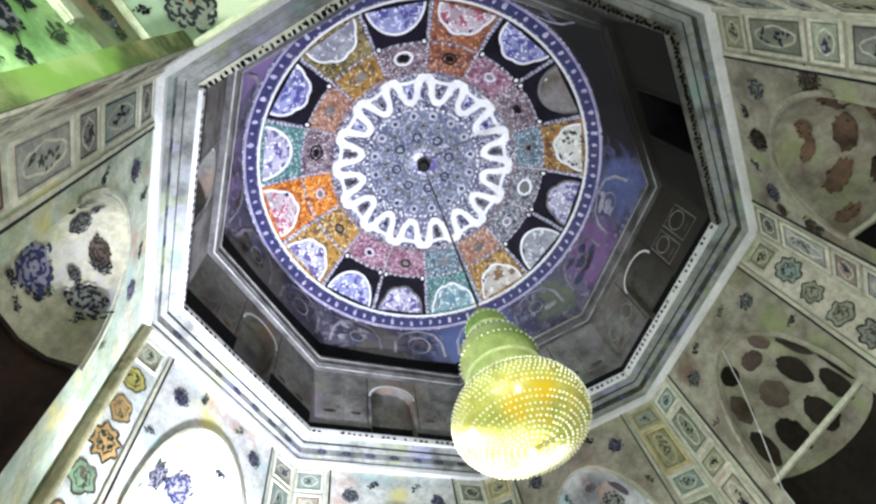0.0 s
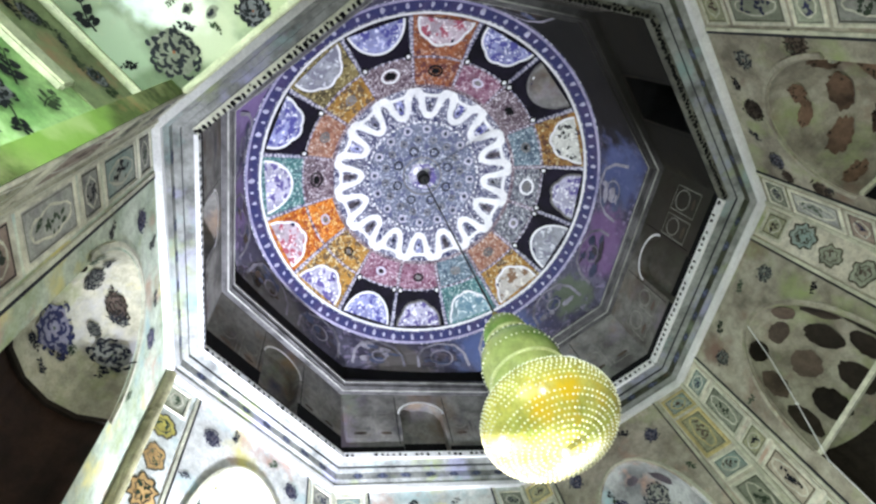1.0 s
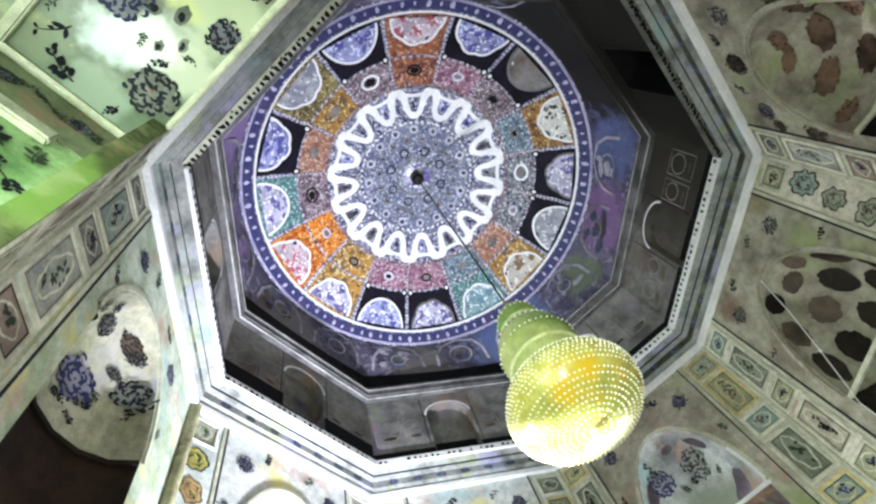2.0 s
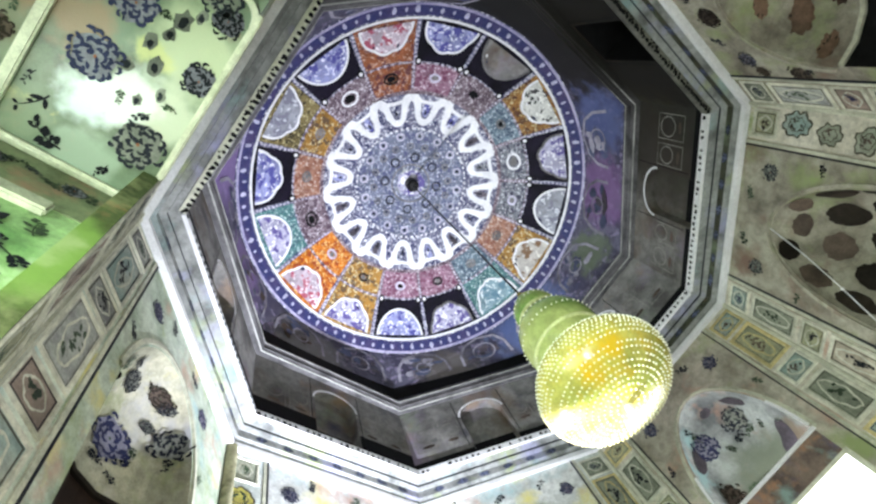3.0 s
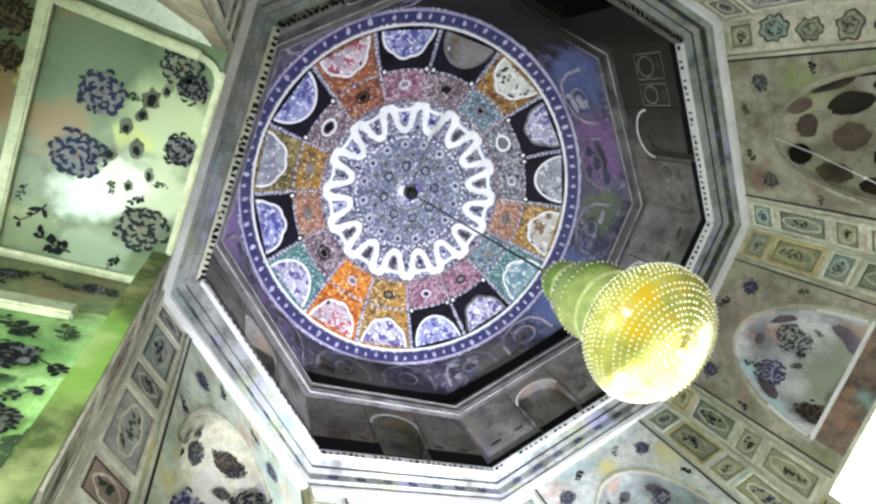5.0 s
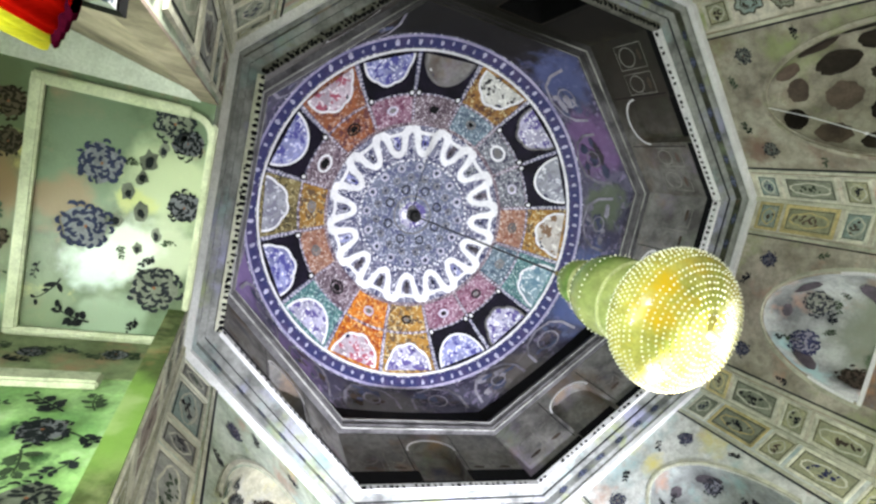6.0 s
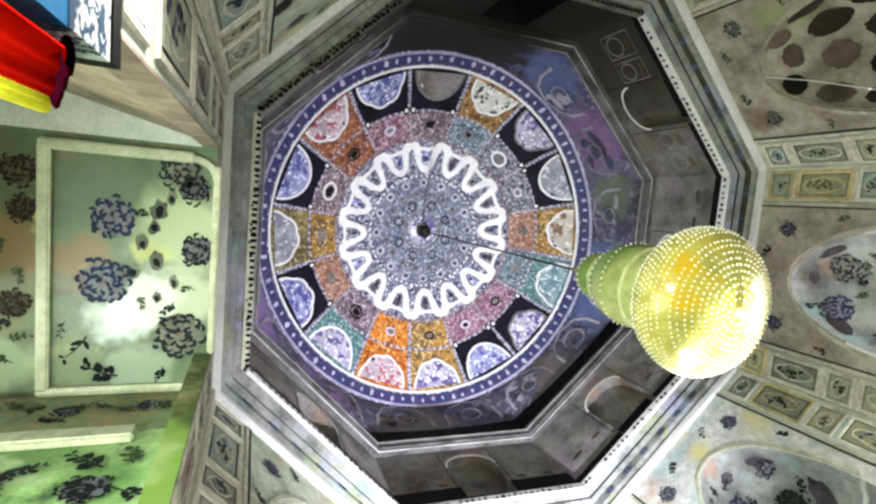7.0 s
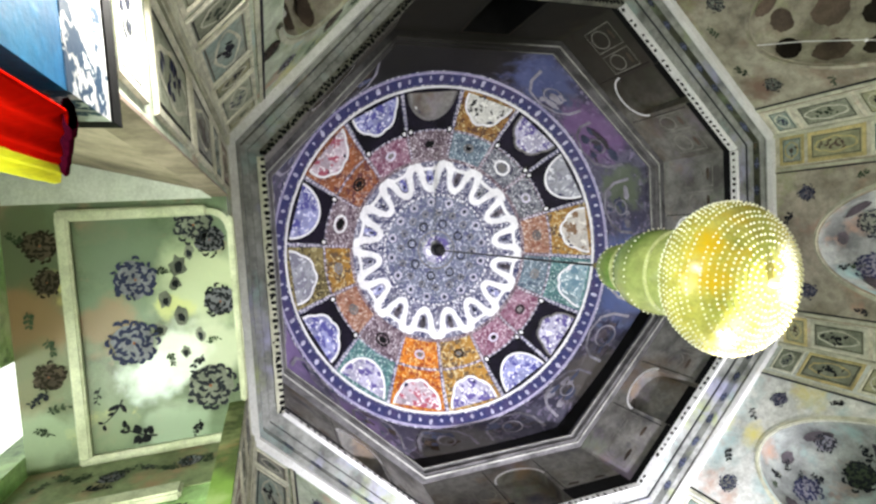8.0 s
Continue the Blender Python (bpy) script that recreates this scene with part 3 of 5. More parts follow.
def niche_wall(name, az, front, inside, below, spring, label):
    """A wall with an apsed niche whose half-dome shows above a string course."""
    bm = bmesh.new()
    S, N = 12, 16
    arch = [(apse(0, i / S, spring).x, apse(0, i / S, spring).z) for i in range(S + 1)]
    arch += [(-x, z) for x, z in reversed(arch[:-1])]
    F = VA
    for sgn in (1, -1):
        faces(bm, [(sgn * HS, F, 0), (sgn * AP_W, F, 0), (sgn * AP_W, F, AP_SILL), (sgn * AP_W, F, spring), (sgn * AP_W, F, 7.0), (sgn * HS, F, 7.0)], [(0, 1, 2, 3, 4, 5)])
    faces(bm, [(AP_W, F, 0), (-AP_W, F, 0), (-AP_W, F, AP_SILL), (AP_W, F, AP_SILL)], [(0, 1, 2, 3)])
    for (x0, z0), (x1, z1) in zip(arch[:-1], arch[1:]):
        faces(bm, [(x0, F, z0), (x1, F, z1), (x1, F, 7.0), (x0, F, 7.0)], [(0, 1, 2, 3)])
    grid(bm, lambda i, j: apse(math.pi * i / N, j / S, spring), N, S - 1, mat=1)
    top = Vector((0, VA, AP_CROWN))
    for i in range(N):
        faces(bm, [apse(math.pi * i / N, (S - 1) / S, spring), apse(math.pi * (i + 1) / N, (S - 1) / S, spring), top], [(0, 1, 2)], 1)
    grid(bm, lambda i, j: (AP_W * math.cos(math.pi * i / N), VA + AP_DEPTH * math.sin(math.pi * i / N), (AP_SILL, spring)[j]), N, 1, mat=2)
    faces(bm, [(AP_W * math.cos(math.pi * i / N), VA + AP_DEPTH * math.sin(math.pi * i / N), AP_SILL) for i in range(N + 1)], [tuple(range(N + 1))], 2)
    B, HB = 4.0, 4.0 * T8
    faces(bm, [(-HB, B, 0), (HB, B, 0), (HB, B, 7.0), (-HB, B, 7.0), (-HS, F, 0), (HS, F, 0), (HS, F, 7.0), (-HS, F, 7.0)],
          [(0, 1, 2, 3), (3, 2, 6, 7), (0, 4, 5, 1), (1, 5, 6, 2), (0, 3, 7, 4)])
    bmesh.ops.remove_doubles(bm, verts=bm.verts, dist=1e-5)
    w = part(name, bm, [front, inside, below])
    w.matrix_world = side_pose(az)
    w["spring"] = spring
    tagged(w, label, "wall", kind="structure")
    # raised rim round the arch and the string course at its springing
    bm = bmesh.new()
    arc = [(apse(0, i / 20, spring).x, apse(0, i / 20, spring).z) for i in range(21)]
    arc += [(-x, z) for x, z in reversed(arc[:-1])]
    ends = [(x * 1.03, z + 0.012) for x, z in arc], [(x * 1.09, z + 0.04) for x, z in arc]
    prof = ((0, 0.0), (0, -0.022), (1, -0.022), (1, 0.0))
    grid(bm, lambda i, j: Vector((ends[prof[j][0]][i][0], VA + prof[j][1], ends[prof[j][0]][i][1])), len(arc) - 1, 3)
    part("arch_moulding", bm, M_FRAME if front is not M_BUFF else M_BUFF, w, "thin plaster moulding round the niche arch")
    bm = bmesh.new()
    seg = [math.pi * k / 8 for k in range(9)]
    sec = [(-0.03, 0.0), (0.0, 0.0), (0.0, 0.04), (-0.03, 0.04)]
    if az not in (270, 315):
        grid(bm, lambda i, j: ((AP_W + sec[j % 4][0]) * math.cos(seg[i]), VA + (AP_DEPTH + sec[j % 4][0]) * math.sin(seg[i]), spring - 0.04 + sec[j % 4][1]), 8, 4)
    elif az == 270:
        box(bm, -AP_W, AP_W, VA + 0.0, VA + 0.035, spring - 0.05, spring - 0.005)
    else:
        # flat filling under a shallow niche, edged in white up to the haunches
        box(bm, -AP_W - 0.02, AP_W + 0.02, VA - 0.012, VA + 0.06, spring + 0.025, spring + 0.062)
        for sgn in (-1, 1):
            side = [(sgn * apse(0, i / 24, spring).x, apse(0, i / 24, spring).z) for i in range(1, 8)]
            ribbon(bm, side, 0.035, lambda x, z: Vector((x, VA - 0.028, z)), False)
        fill = bmesh.new()
        box(fill, -AP_W + 0.002, AP_W - 0.002, VA + 0.004, VA + 0.05, 4.16, spring + 0.024)
        part("filling", fill, M_FILLING, w, "mottled brown filling under the niche")
    part("string_course", bm, M_NEARBLACK if az == 90 else M_LINE if front is not M_BUFF else M_FRAME, w, "string course at the niche springing")
    return w


def put_wall(lift=0.005):
    return lambda x, z: Vector((x, VA - lift, z))


def put_apse(spring, lift=0.012):
    """Lays paint on the half-dome: x is the angle from the middle, y the height share."""
    def f(x, y):
        p = apse(math.pi / 2 - x, min(y, 0.98), spring)
        toward = (Vector((0, VA - 0.1, spring + 0.3)) - p).normalized()
        return p + toward * lift
    return f


def put_apse_flat(spring, x0, y0):
    """The same in metres round the point (x0, y0) of the half-dome."""
    f = put_apse(spring, 0.02)
    c = max(0.25, math.cos(y0 * math.pi / 2))
    return lambda x, y: f(x0 + x / (0.62 * c), y0 + y / 1.75)


M_POST = material("olive_cream_roll", (0.46, 0.44, 0.27), 0.55, tint=(0.20, 0.19, 0.10), scale=9, washes=(((0.10, 0.10, 0.05), 2.5, 0.55, 0.66),))
STRIP = 0.44    # painted strip beside each corner


M_CREAMWASH = material("cream_wash_plaster", (0.74, 0.70, 0.59), 0.6, tint=(0.50, 0.46, 0.36), scale=16, washes=((ROSE_WASH, 1.9, 0.58, 0.70), (OLIVE_WASH, 2.1, 0.57, 0.70)))
M_ICE = material("bluish_white_plaster", (0.76, 0.80, 0.77), 0.6, tint=(0.50, 0.55, 0.52), scale=16, washes=((TEAL_WASH, 1.9, 0.55, 0.70), (SUN_WASH, 1.8, 0.57, 0.70)))
M_MINT = material("mint_plaster", (0.70, 0.76, 0.64), 0.6, tint=(0.44, 0.50, 0.38), scale=16, washes=((TEAL_WASH, 1.9, 0.55, 0.70), (ROSE_WASH, 1.8, 0.57, 0.70)))
STRIP_GROUNDS = {"wall_southeast": M_CREAMWASH, "wall_south": M_CREAMWASH, "wall_east": M_ICE, "wall_northeast": M_ICE, "wall_north": M_MINT}


def corner_strips(w, rng, kind):
    """A column of painted panels on each side of the wall, next to the corners."""
    for sgn in (-1, 1):
        bm = bmesh.new()
        grid(bm, lambda i, j: (sgn * (HS - 0.012) + 0.022 * math.cos(i * math.pi / 4), VA - 0.012 + 0.022 * math.sin(i * math.pi / 4), 0.1 + (Z_CORN - 0.1) * j / 6 ), 8, 6, True)
        part("corner_bead", bm, M_FRAME, w, "round cream moulding up the corner", True)
        x_in, x_out = sgn * (HS - STRIP), sgn * (HS - 0.03)
        if w.name == "wall_north" and sgn > 0:
            continue
        style = "panels" if (w.name, sgn) in (("wall_northeast", 1), ("wall_south", -1)) else kind
        if w.name == "wall_northeast" and sgn < 0:
            bm = bmesh.new()
            grid(bm, lambda i, j: (-HS + 0.02 + 0.062 * math.cos(i * math.pi / 6), VA - 0.04 + 0.062 * math.sin(i * math.pi / 6), (0.1, Z_CORN)[j]), 12, 1, True)
            part("corner_roll", bm, M_POST, w, "thick olive and cream roll up the corner", True)
        bm = bmesh.new()
        for off, wd, mat in ((0.0, 0.035, 0), (0.034 * -sgn, 0.016, 1)):
            x = x_in + off
            faces(bm, [(x - wd / 2, VA - 0.012, 0.3), (x + wd / 2, VA - 0.012, 0.3), (x + wd / 2, VA - 0.012, Z_CORN), (x - wd / 2, VA - 0.012, Z_CORN),
                       (x - wd / 2, VA, 0.3), (x + wd / 2, VA, 0.3), (x + wd / 2, VA, Z_CORN), (x - wd / 2, VA, Z_CORN)],
                  [(0, 1, 2, 3), (0, 3, 7, 4), (1, 5, 6, 2), (0, 4, 5, 1)], mat)
        part("strip_border", bm, [M_FRAME, M_INK], w, "pale moulding with a dark line")
        lo, hi = sorted((x_in + sgn * 0.05, x_out))
        if w.name in STRIP_GROUNDS:
            bm = bmesh.new()
            box(bm, lo - 0.012, hi + 0.008, VA - 0.003, VA, 2.9, Z_CORN - 0.01)
            part("strip_ground", bm, STRIP_GROUNDS[w.name], w, "pale painted ground of the panels")
        z = Z_CORN - 0.06
        n = 0
        while z > 3.0:
            if style == "panels":
                h = 0.30 if n % 2 == 0 else 0.62
                panel(w, put_wall(), lo, hi, z - h, z, rng)
                z -= h + 0.04
            else:
                if n == 0:
                    panel(w, put_wall(), lo + 0.02, hi - 0.02, z - 0.33, z, rng)
                    z -= 0.37
                else:
                    cx = (lo + hi) / 2 + rng.uniform(-.04, .04)
                    badge(w, put_wall(), cx, z - 0.17, 0.165 * rng.uniform(0.85, 1.1), rng, fill=rng.choice([M_BROWN, M_LEAF, M_DIM]))
                    z -= 0.36
            n += 1


def spandrels(w, rng, dark=None):
    for sgn in (-1, 1):
        flower(w, put_wall(), sgn * 0.60, 5.84, 0.105, rng, dark)
        sprig(w, put_wall(), sgn * 0.30, Z_CORN - 0.18, 0.10, rng)
        sprig(w, put_wall(), sgn * 0.76, 5.25, 0.08, rng)


def honeycomb(w, rng, mat, spring):
    """Uneven brown patches in a pale net over the half-dome."""
    for y, n, ry in ((0.17, 5, 0.10), (0.43, 4, 0.10), (0.68, 3, 0.085)):
        for i in range(n):
            x = (i + 0.5 + rng.uniform(-.08, .08)) / n * math.pi - math.pi / 2
            bm = bmesh.new()
            blot(bm, x, y + rng.uniform(-.02, .02), 1.30 / n * rng.uniform(0.85, 1.08), 1.08 * ry * rng.uniform(0.85, 1.1), put_apse(spring, 0.016), 26, 0.09, rng)
            # Lowest row near-black: the niche's shade put into the patch colour.
            part("painted_patch", bm, M_NEARBLACK if y < 0.2 or rng.random() < 0.2 else mat, w)


def bouquet(w, rng, spring, spots):
    """Loose large flowers over the half-dome, with sprigs between."""
    for x, y, s, m in spots:
        flower(w, put_apse_flat(spring, x, y), 0, 0, s, rng, m, M_LEAF)
    if w.name in ("wall_southeast", "wall_east"):
        for x, y, rx, ry, turn in ((-0.2, 0.10, 0.42, 0.055, 0.0), (0.75, 0.16, 0.34, 0.07, 0.2), (-1.1, 0.42, 0.22, 0.09, 0.3), (1.05, 0.55, 0.20, 0.08, -0.3), (0.1, 0.72, 0.3, 0.05, 0.0)):
            bm = bmesh.new()
            blot(bm, x, y, rx, ry, put_apse(spring, 0.016), 14, 0.16, rng, 0, turn)
            part("painted_leaf", bm, M_PLUM, w)
    for i in range(8):
        sprig(w, put_apse_flat(spring, rng.uniform(-1.2, 1.2), rng.uniform(0.1, 0.7)), 0, 0, rng.uniform(0.06, 0.11), rng)


rng = random.Random(7)
LOW, HIGH = 4.43, 4.85
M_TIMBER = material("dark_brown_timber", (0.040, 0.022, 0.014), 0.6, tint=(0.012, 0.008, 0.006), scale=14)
STYLE = {
    "east": (M_WHITE, M_SAGE, M_SAGE, LOW, "panels", ((0.4, 0.3, 0.16, M_LEAF), (-0.4, 0.5, 0.15, M_INDIGO), (0.9, 0.5, 0.12, M_INK), (-0.9, 0.25, 0.14, M_INK)), "white plastered wall with painted panels and a flowered niche"),
    "northeast": (M_WHITE, M_WHITE, M_WHITE, LOW, "badges", ((0.06, 0.49, 0.17, M_INDIGO), (-0.6, 0.45, 0.14, M_INK), (0.7, 0.35, 0.14, M_INDIGO)), "white plastered wall with a brightly lit flowered niche"),
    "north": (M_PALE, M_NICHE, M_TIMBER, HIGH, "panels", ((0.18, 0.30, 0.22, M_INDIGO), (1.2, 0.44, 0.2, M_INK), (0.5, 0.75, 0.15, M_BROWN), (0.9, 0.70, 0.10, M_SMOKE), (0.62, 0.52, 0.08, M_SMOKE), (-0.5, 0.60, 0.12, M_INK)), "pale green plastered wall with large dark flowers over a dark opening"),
    # Lower walls of these three niches coloured near-black for the shade inside.
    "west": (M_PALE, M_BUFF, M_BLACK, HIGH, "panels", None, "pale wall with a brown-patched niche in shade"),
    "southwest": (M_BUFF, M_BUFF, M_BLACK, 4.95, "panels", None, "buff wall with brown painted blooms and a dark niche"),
    "south": (M_BUFF, M_BUFF, M_NEARBLACK, LOW, "badges", None, "buff wall with a brown-patched niche"),
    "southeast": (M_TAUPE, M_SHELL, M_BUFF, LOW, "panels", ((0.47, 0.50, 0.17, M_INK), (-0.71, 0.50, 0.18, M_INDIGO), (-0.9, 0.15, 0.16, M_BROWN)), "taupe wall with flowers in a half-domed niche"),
}
for name, (front, inside, below, spring, strips, spots, label) in STYLE.items():
    w = niche_wall("wall_" + name, SIDES[name], front, inside, below, spring, label)
    corner_strips(w, rng, strips)
    spandrels(w, rng, M_INDIGO if spots else M_INK)
    if spots:
        bouquet(w, rng, spring, spots)
    elif name == "southwest":
        for x, y, r in ((0.05, 0.40, 0.19), (0.85, 0.36, 0.17), (-0.80, 0.38, 0.18), (0.35, 0.70, 0.13), (-0.45, 0.68, 0.13), (0.42, 0.14, 0.15), (-0.40, 0.13, 0.16), (1.25, 0.14, 0.13), (-1.25, 0.15, 0.13)):
            bm = bmesh.new()
            put_b = put_apse_flat(spring, x, y)
            blot(bm, 0, 0, r, r * 0.85, put_b, 30, 0.16, rng)
            for i in range(9):
                a = rng.uniform(0, 6.28)
                q = r * rng.uniform(0.1, 0.75)
                blot(bm, q * math.cos(a), q * math.sin(a), r * 0.2, r * 0.09, lambda u, v, i=i: lifted(put_b, u, v, 0.003 + i * 0.0002), 7, 0.4, rng, 1, a)
            part("painted_patch", bm, [M_UMBER, M_NEARBLACK], w)
    else:
        honeycomb(w, rng, M_BROWN, spring)
    if name in ("southwest", "west"):
        for x, z, s in ((0.80, 5.2, 0.12), (-0.80, 5.35, 0.12), (0.02, 5.93, 0.13), (-0.78, 5.75, 0.08)):
            flower(w, put_wall(), x, z, s, rng, M_BROWN, M_NEARBLACK, "painted_bloom")

# ---- the entrance bay on the north-west side ----
JW, BW, BAY_Z, BAY_END, JT = 0.82, 1.10, 5.78, 4.70, 0.09
bm = bmesh.new()
TOP_Z = BAY_Z + 0.12
U = [(-HS, 0), (-HS, 7.0), (HS, 7.0), (HS, 0), (JW, 0), (JW, TOP_Z), (-JW, TOP_Z), (-JW, 0)]
for y in (VA, VA + JT):
    faces(bm, [(x, y, z) for x, z in U], [(0, 1, 6, 7), (1, 2, 5, 6), (2, 3, 4, 5)])
for i in range(8):
    (x0, z0), (x1, z1) = U[i], U[(i + 1) % 8]
    faces(bm, [(x0, VA, z0), (x1, VA, z1), (x1, VA + JT, z1), (x0, VA + JT, z0)], [(0, 1, 2, 3)])
bmesh.ops.remove_doubles(bm, verts=bm.verts, dist=1e-5)
wall_nw = part("wall_northwest", bm, M_PALE)
wall_nw.matrix_world = side_pose(135)
tagged(wall_nw, "pale wall opened by a tall entrance bay", "wall", kind="structure")
sides = []
for sgn, nm in ((-1, "wall_bay_west"), (1, "wall_bay_north")):
    bm = bmesh.new()
    near = BW if sgn > 0 else 0.84
    far = BW if sgn > 0 else 1.20
    p = [(sgn * x, y, z) for x, y in ((near, VA + JT + 0.001), (far, BAY_END), (HS + 0.4, BAY_END), (HS + 0.4, VA + JT + 0.001)) for z in (0, 7.0)]
    faces(bm, p, [(0, 2, 3, 1), (2, 4, 5, 3), (4, 6, 7, 5), (6, 0, 1, 7), (0, 6, 4, 2), (1, 3, 5, 7)])
    o = part(nm, bm, M_GREEN if sgn > 0 else M_BEAM)
    o.matrix_world = side_pose(135)
    sides.append(tagged(o, "green washed side wall of the bay with flowers" if sgn > 0 else "dusty rose side wall of the bay", "wall", kind="structure"))
bm = bmesh.new()
box(bm, -1.3, BW, VA + JT + 0.001, BAY_END, BAY_Z, BAY_Z + 0.3)
box(bm, -JW + 0.001, JW - 0.001, VA + 0.002, VA + JT + 0.001, BAY_Z, TOP_Z - 0.001)
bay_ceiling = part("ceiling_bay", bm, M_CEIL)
bay_ceiling.matrix_world = side_pose(135)
tagged(bay_ceiling, "pale flowered plaster ceiling of the entrance bay", "ceiling", kind="structure")


def put_bay(x, y):
    return Vector((x, y, BAY_Z - 0.006))


PANES = ((2.84, 3.13), (3.24, 4.0), (4.08, 4.85), (4.92, 5.4), (5.46, 6.1))
for sgn in (-1, 1):
    x0, x1 = sorted((sgn * (JW + 0.04), sgn * (HS - 0.10)))
    for z0, z1 in PANES:
        panel(wall_nw, put_wall(), x0, x1, z0, z1, rng, M_BLACK if sgn < 0 else M_DIM)
    # dado, a little wider than the wall above it
    edge = (x0, -0.738) if sgn < 0 else (x0 - 0.02, x1)
    back = VA + JT + 0.03 if sgn < 0 else VA
    for nm, mat, z0, z1, out, words in (("dado_line", M_BLACK, 2.75, 2.812, 0.018, "black dividing band"), ("tile_band", M_SPECK, 2.53, 2.75, 0.014, "white tile band with blue specks"), ("blue_dado", M_CLOTH_B, 0.1, 2.53, 0.012, "bright blue painted dado")):
        bm = bmesh.new()
        box(bm, edge[0], edge[1], VA - out, back, z0, z1)
        part(nm, bm, mat, wall_nw, words)
    bm = bmesh.new()
    x0, x1 = sorted((sgn * (HS - 0.08), sgn * (HS - 0.01)))
    box(bm, x0, x1, VA - 0.03, VA, 0, Z_CORN)
    bmesh.ops.bevel(bm, geom=bm.edges[:], offset=0.012, segments=2, affect="EDGES")
    part("corner_roll", bm, M_FRAME, wall_nw, "cream moulding up the corner")
    bm = bmesh.new()
    x0, x1 = sorted((sgn * (JW - 0.012), sgn * JW))
    box(bm, x0, x1, VA - 0.01, VA + JT + 0.02, 2.83 if sgn < 0 else 0, BAY_Z - 0.01)
    part("jamb_facing", bm, M_BEAM if sgn < 0 else M_OLIVE, wall_nw, "painted jamb of the bay")

# cream bars that frame the bay ceiling
BARS = ((-0.71, 1.05, 4.29, 4.37, 0.06), (-0.75, -0.67, 3.40, 4.37, 0.05), (1.03, 1.095, 3.40, 4.37, 0.06), (-0.66, JW - 0.012, VA - 0.035, VA + 0.02, 0.035))
for x0, x1, y0, y1, h in BARS:
    bm = bmesh.new()
    box(bm, x0, x1, y0, y1, BAY_Z - h, BAY_Z + (0.03 if y1 < VA + 0.1 else 0))
    bmesh.ops.bevel(bm, geom=bm.edges[:], offset=0.014, segments=2, affect="EDGES")
    part("ceiling_bar", bm, M_BAR, bay_ceiling, "cream plaster bar")
bm = bmesh.new()
turn_in = [(-0.70 + 0.15 * (1 - math.cos(t)), VA + 0.15 * (1 - math.sin(t)) + 0.0) for t in [i * math.pi / 12 for i in range(7)]]
ribbon(bm, turn_in, 0.05, lambda x, y: Vector((x, y, BAY_Z - 0.03)), False)
part("ceiling_bar", bm, M_BAR, bay_ceiling, "cream plaster bar rounding the corner")
BLOOMS = ((-0.22, 3.92, 0.16, M_INDIGO), (-0.60, 3.50, 0.14, M_INK), (-0.48, 3.40, 0.12, M_INK), (0.0, 3.36, 0.13, M_INK), (0.25, 3.97, 0.17, M_INDIGO), (0.65, 3.48, 0.18, M_INK), (-0.51, 4.48, 0.12, M_BROWN), (-0.25, 4.46, 0.10, M_BROWN), (0.42, 4.51, 0.11, M_BROWN))
for x, y, sz, m in BLOOMS:
    flower(bay_ceiling, put_bay, x, y, sz, rng, m, M_RUST)
for x, y, rx, ry in ((-0.30, 3.63, 0.075, 0.055), (-0.17, 3.66, 0.05, 0.04), (0.08, 3.64, 0.07, 0.045), (0.17, 3.80, 0.05, 0.06), (-0.05, 3.74, 0.06, 0.04), (0.36, 3.63, 0.045, 0.035), (-0.40, 3.55, 0.05, 0.035), (0.24, 3.52, 0.05, 0.035)):
    bm = bmesh.new()
    blot(bm, x, y, rx, ry, put_bay, 11, 0.28, rng)
    blot(bm, x + 0.01, y, rx * 0.6, ry * 0.5, lambda u, v: put_bay(u, v) - Vector((0, 0, 0.002)), 9, 0.35, rng, 1)
    part("painted_leaf", bm, [M_SMOKE, M_INK], bay_ceiling)
for x, y, sz in ((0.73, 4.15, 0.13), (0.91, 3.97, 0.14), (0.60, 4.22, 0.07), (-0.28, 3.74, 0.06), (0.40, 3.74, 0.06), (0.44, 3.55, 0.07), (0.30, 3.44, 0.06),
                (0.0, 4.60, 0.07), (0.55, 4.58, 0.08), (-0.55, 4.62, 0.07), (0.82, 4.56, 0.07), (0.95, 3.6, 0.07), (0.20, 4.48, 0.07), (0.66, 4.48, 0.08)):
    sprig(bay_ceiling, put_bay, x, y, sz, rng)
# West edge of the ceiling coloured white: its strong light is in the colour.
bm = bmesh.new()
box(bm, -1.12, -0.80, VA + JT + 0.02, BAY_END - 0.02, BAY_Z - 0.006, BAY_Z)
part("ceiling_margin", bm, M_LINE, bay_ceiling, "ceiling edge whitened for its brightness")
# painted leaves and pale bands on the green side of the bay
bm = bmesh.new()
box(bm, BW - 0.06, BW, 3.60, BAY_END - 0.02, 4.94, 5.09)
bmesh.ops.bevel(bm, geom=bm.edges[:], offset=0.015, segments=2, affect="EDGES")
part("wall_ledge", bm, M_FRAME, sides[1], "white plaster ledge along the bay wall")
bm = bmesh.new()
box(bm, BW - 0.008, BW, VA + JT + 0.02, BAY_END - 0.02, 5.10, BAY_Z - 0.02)
part("frieze", bm, M_FRIEZE, sides[1], "dull olive frieze with leaves")
put_side = lambda a, c: Vector((BW - 0.014, a, c))
for i in range(9):
    y = 3.50 + 0.13 * i
    sprig(sides[1], put_side, y, 5.42 + rng.uniform(-.16, .2), rng.uniform(0.07, 0.11), rng)
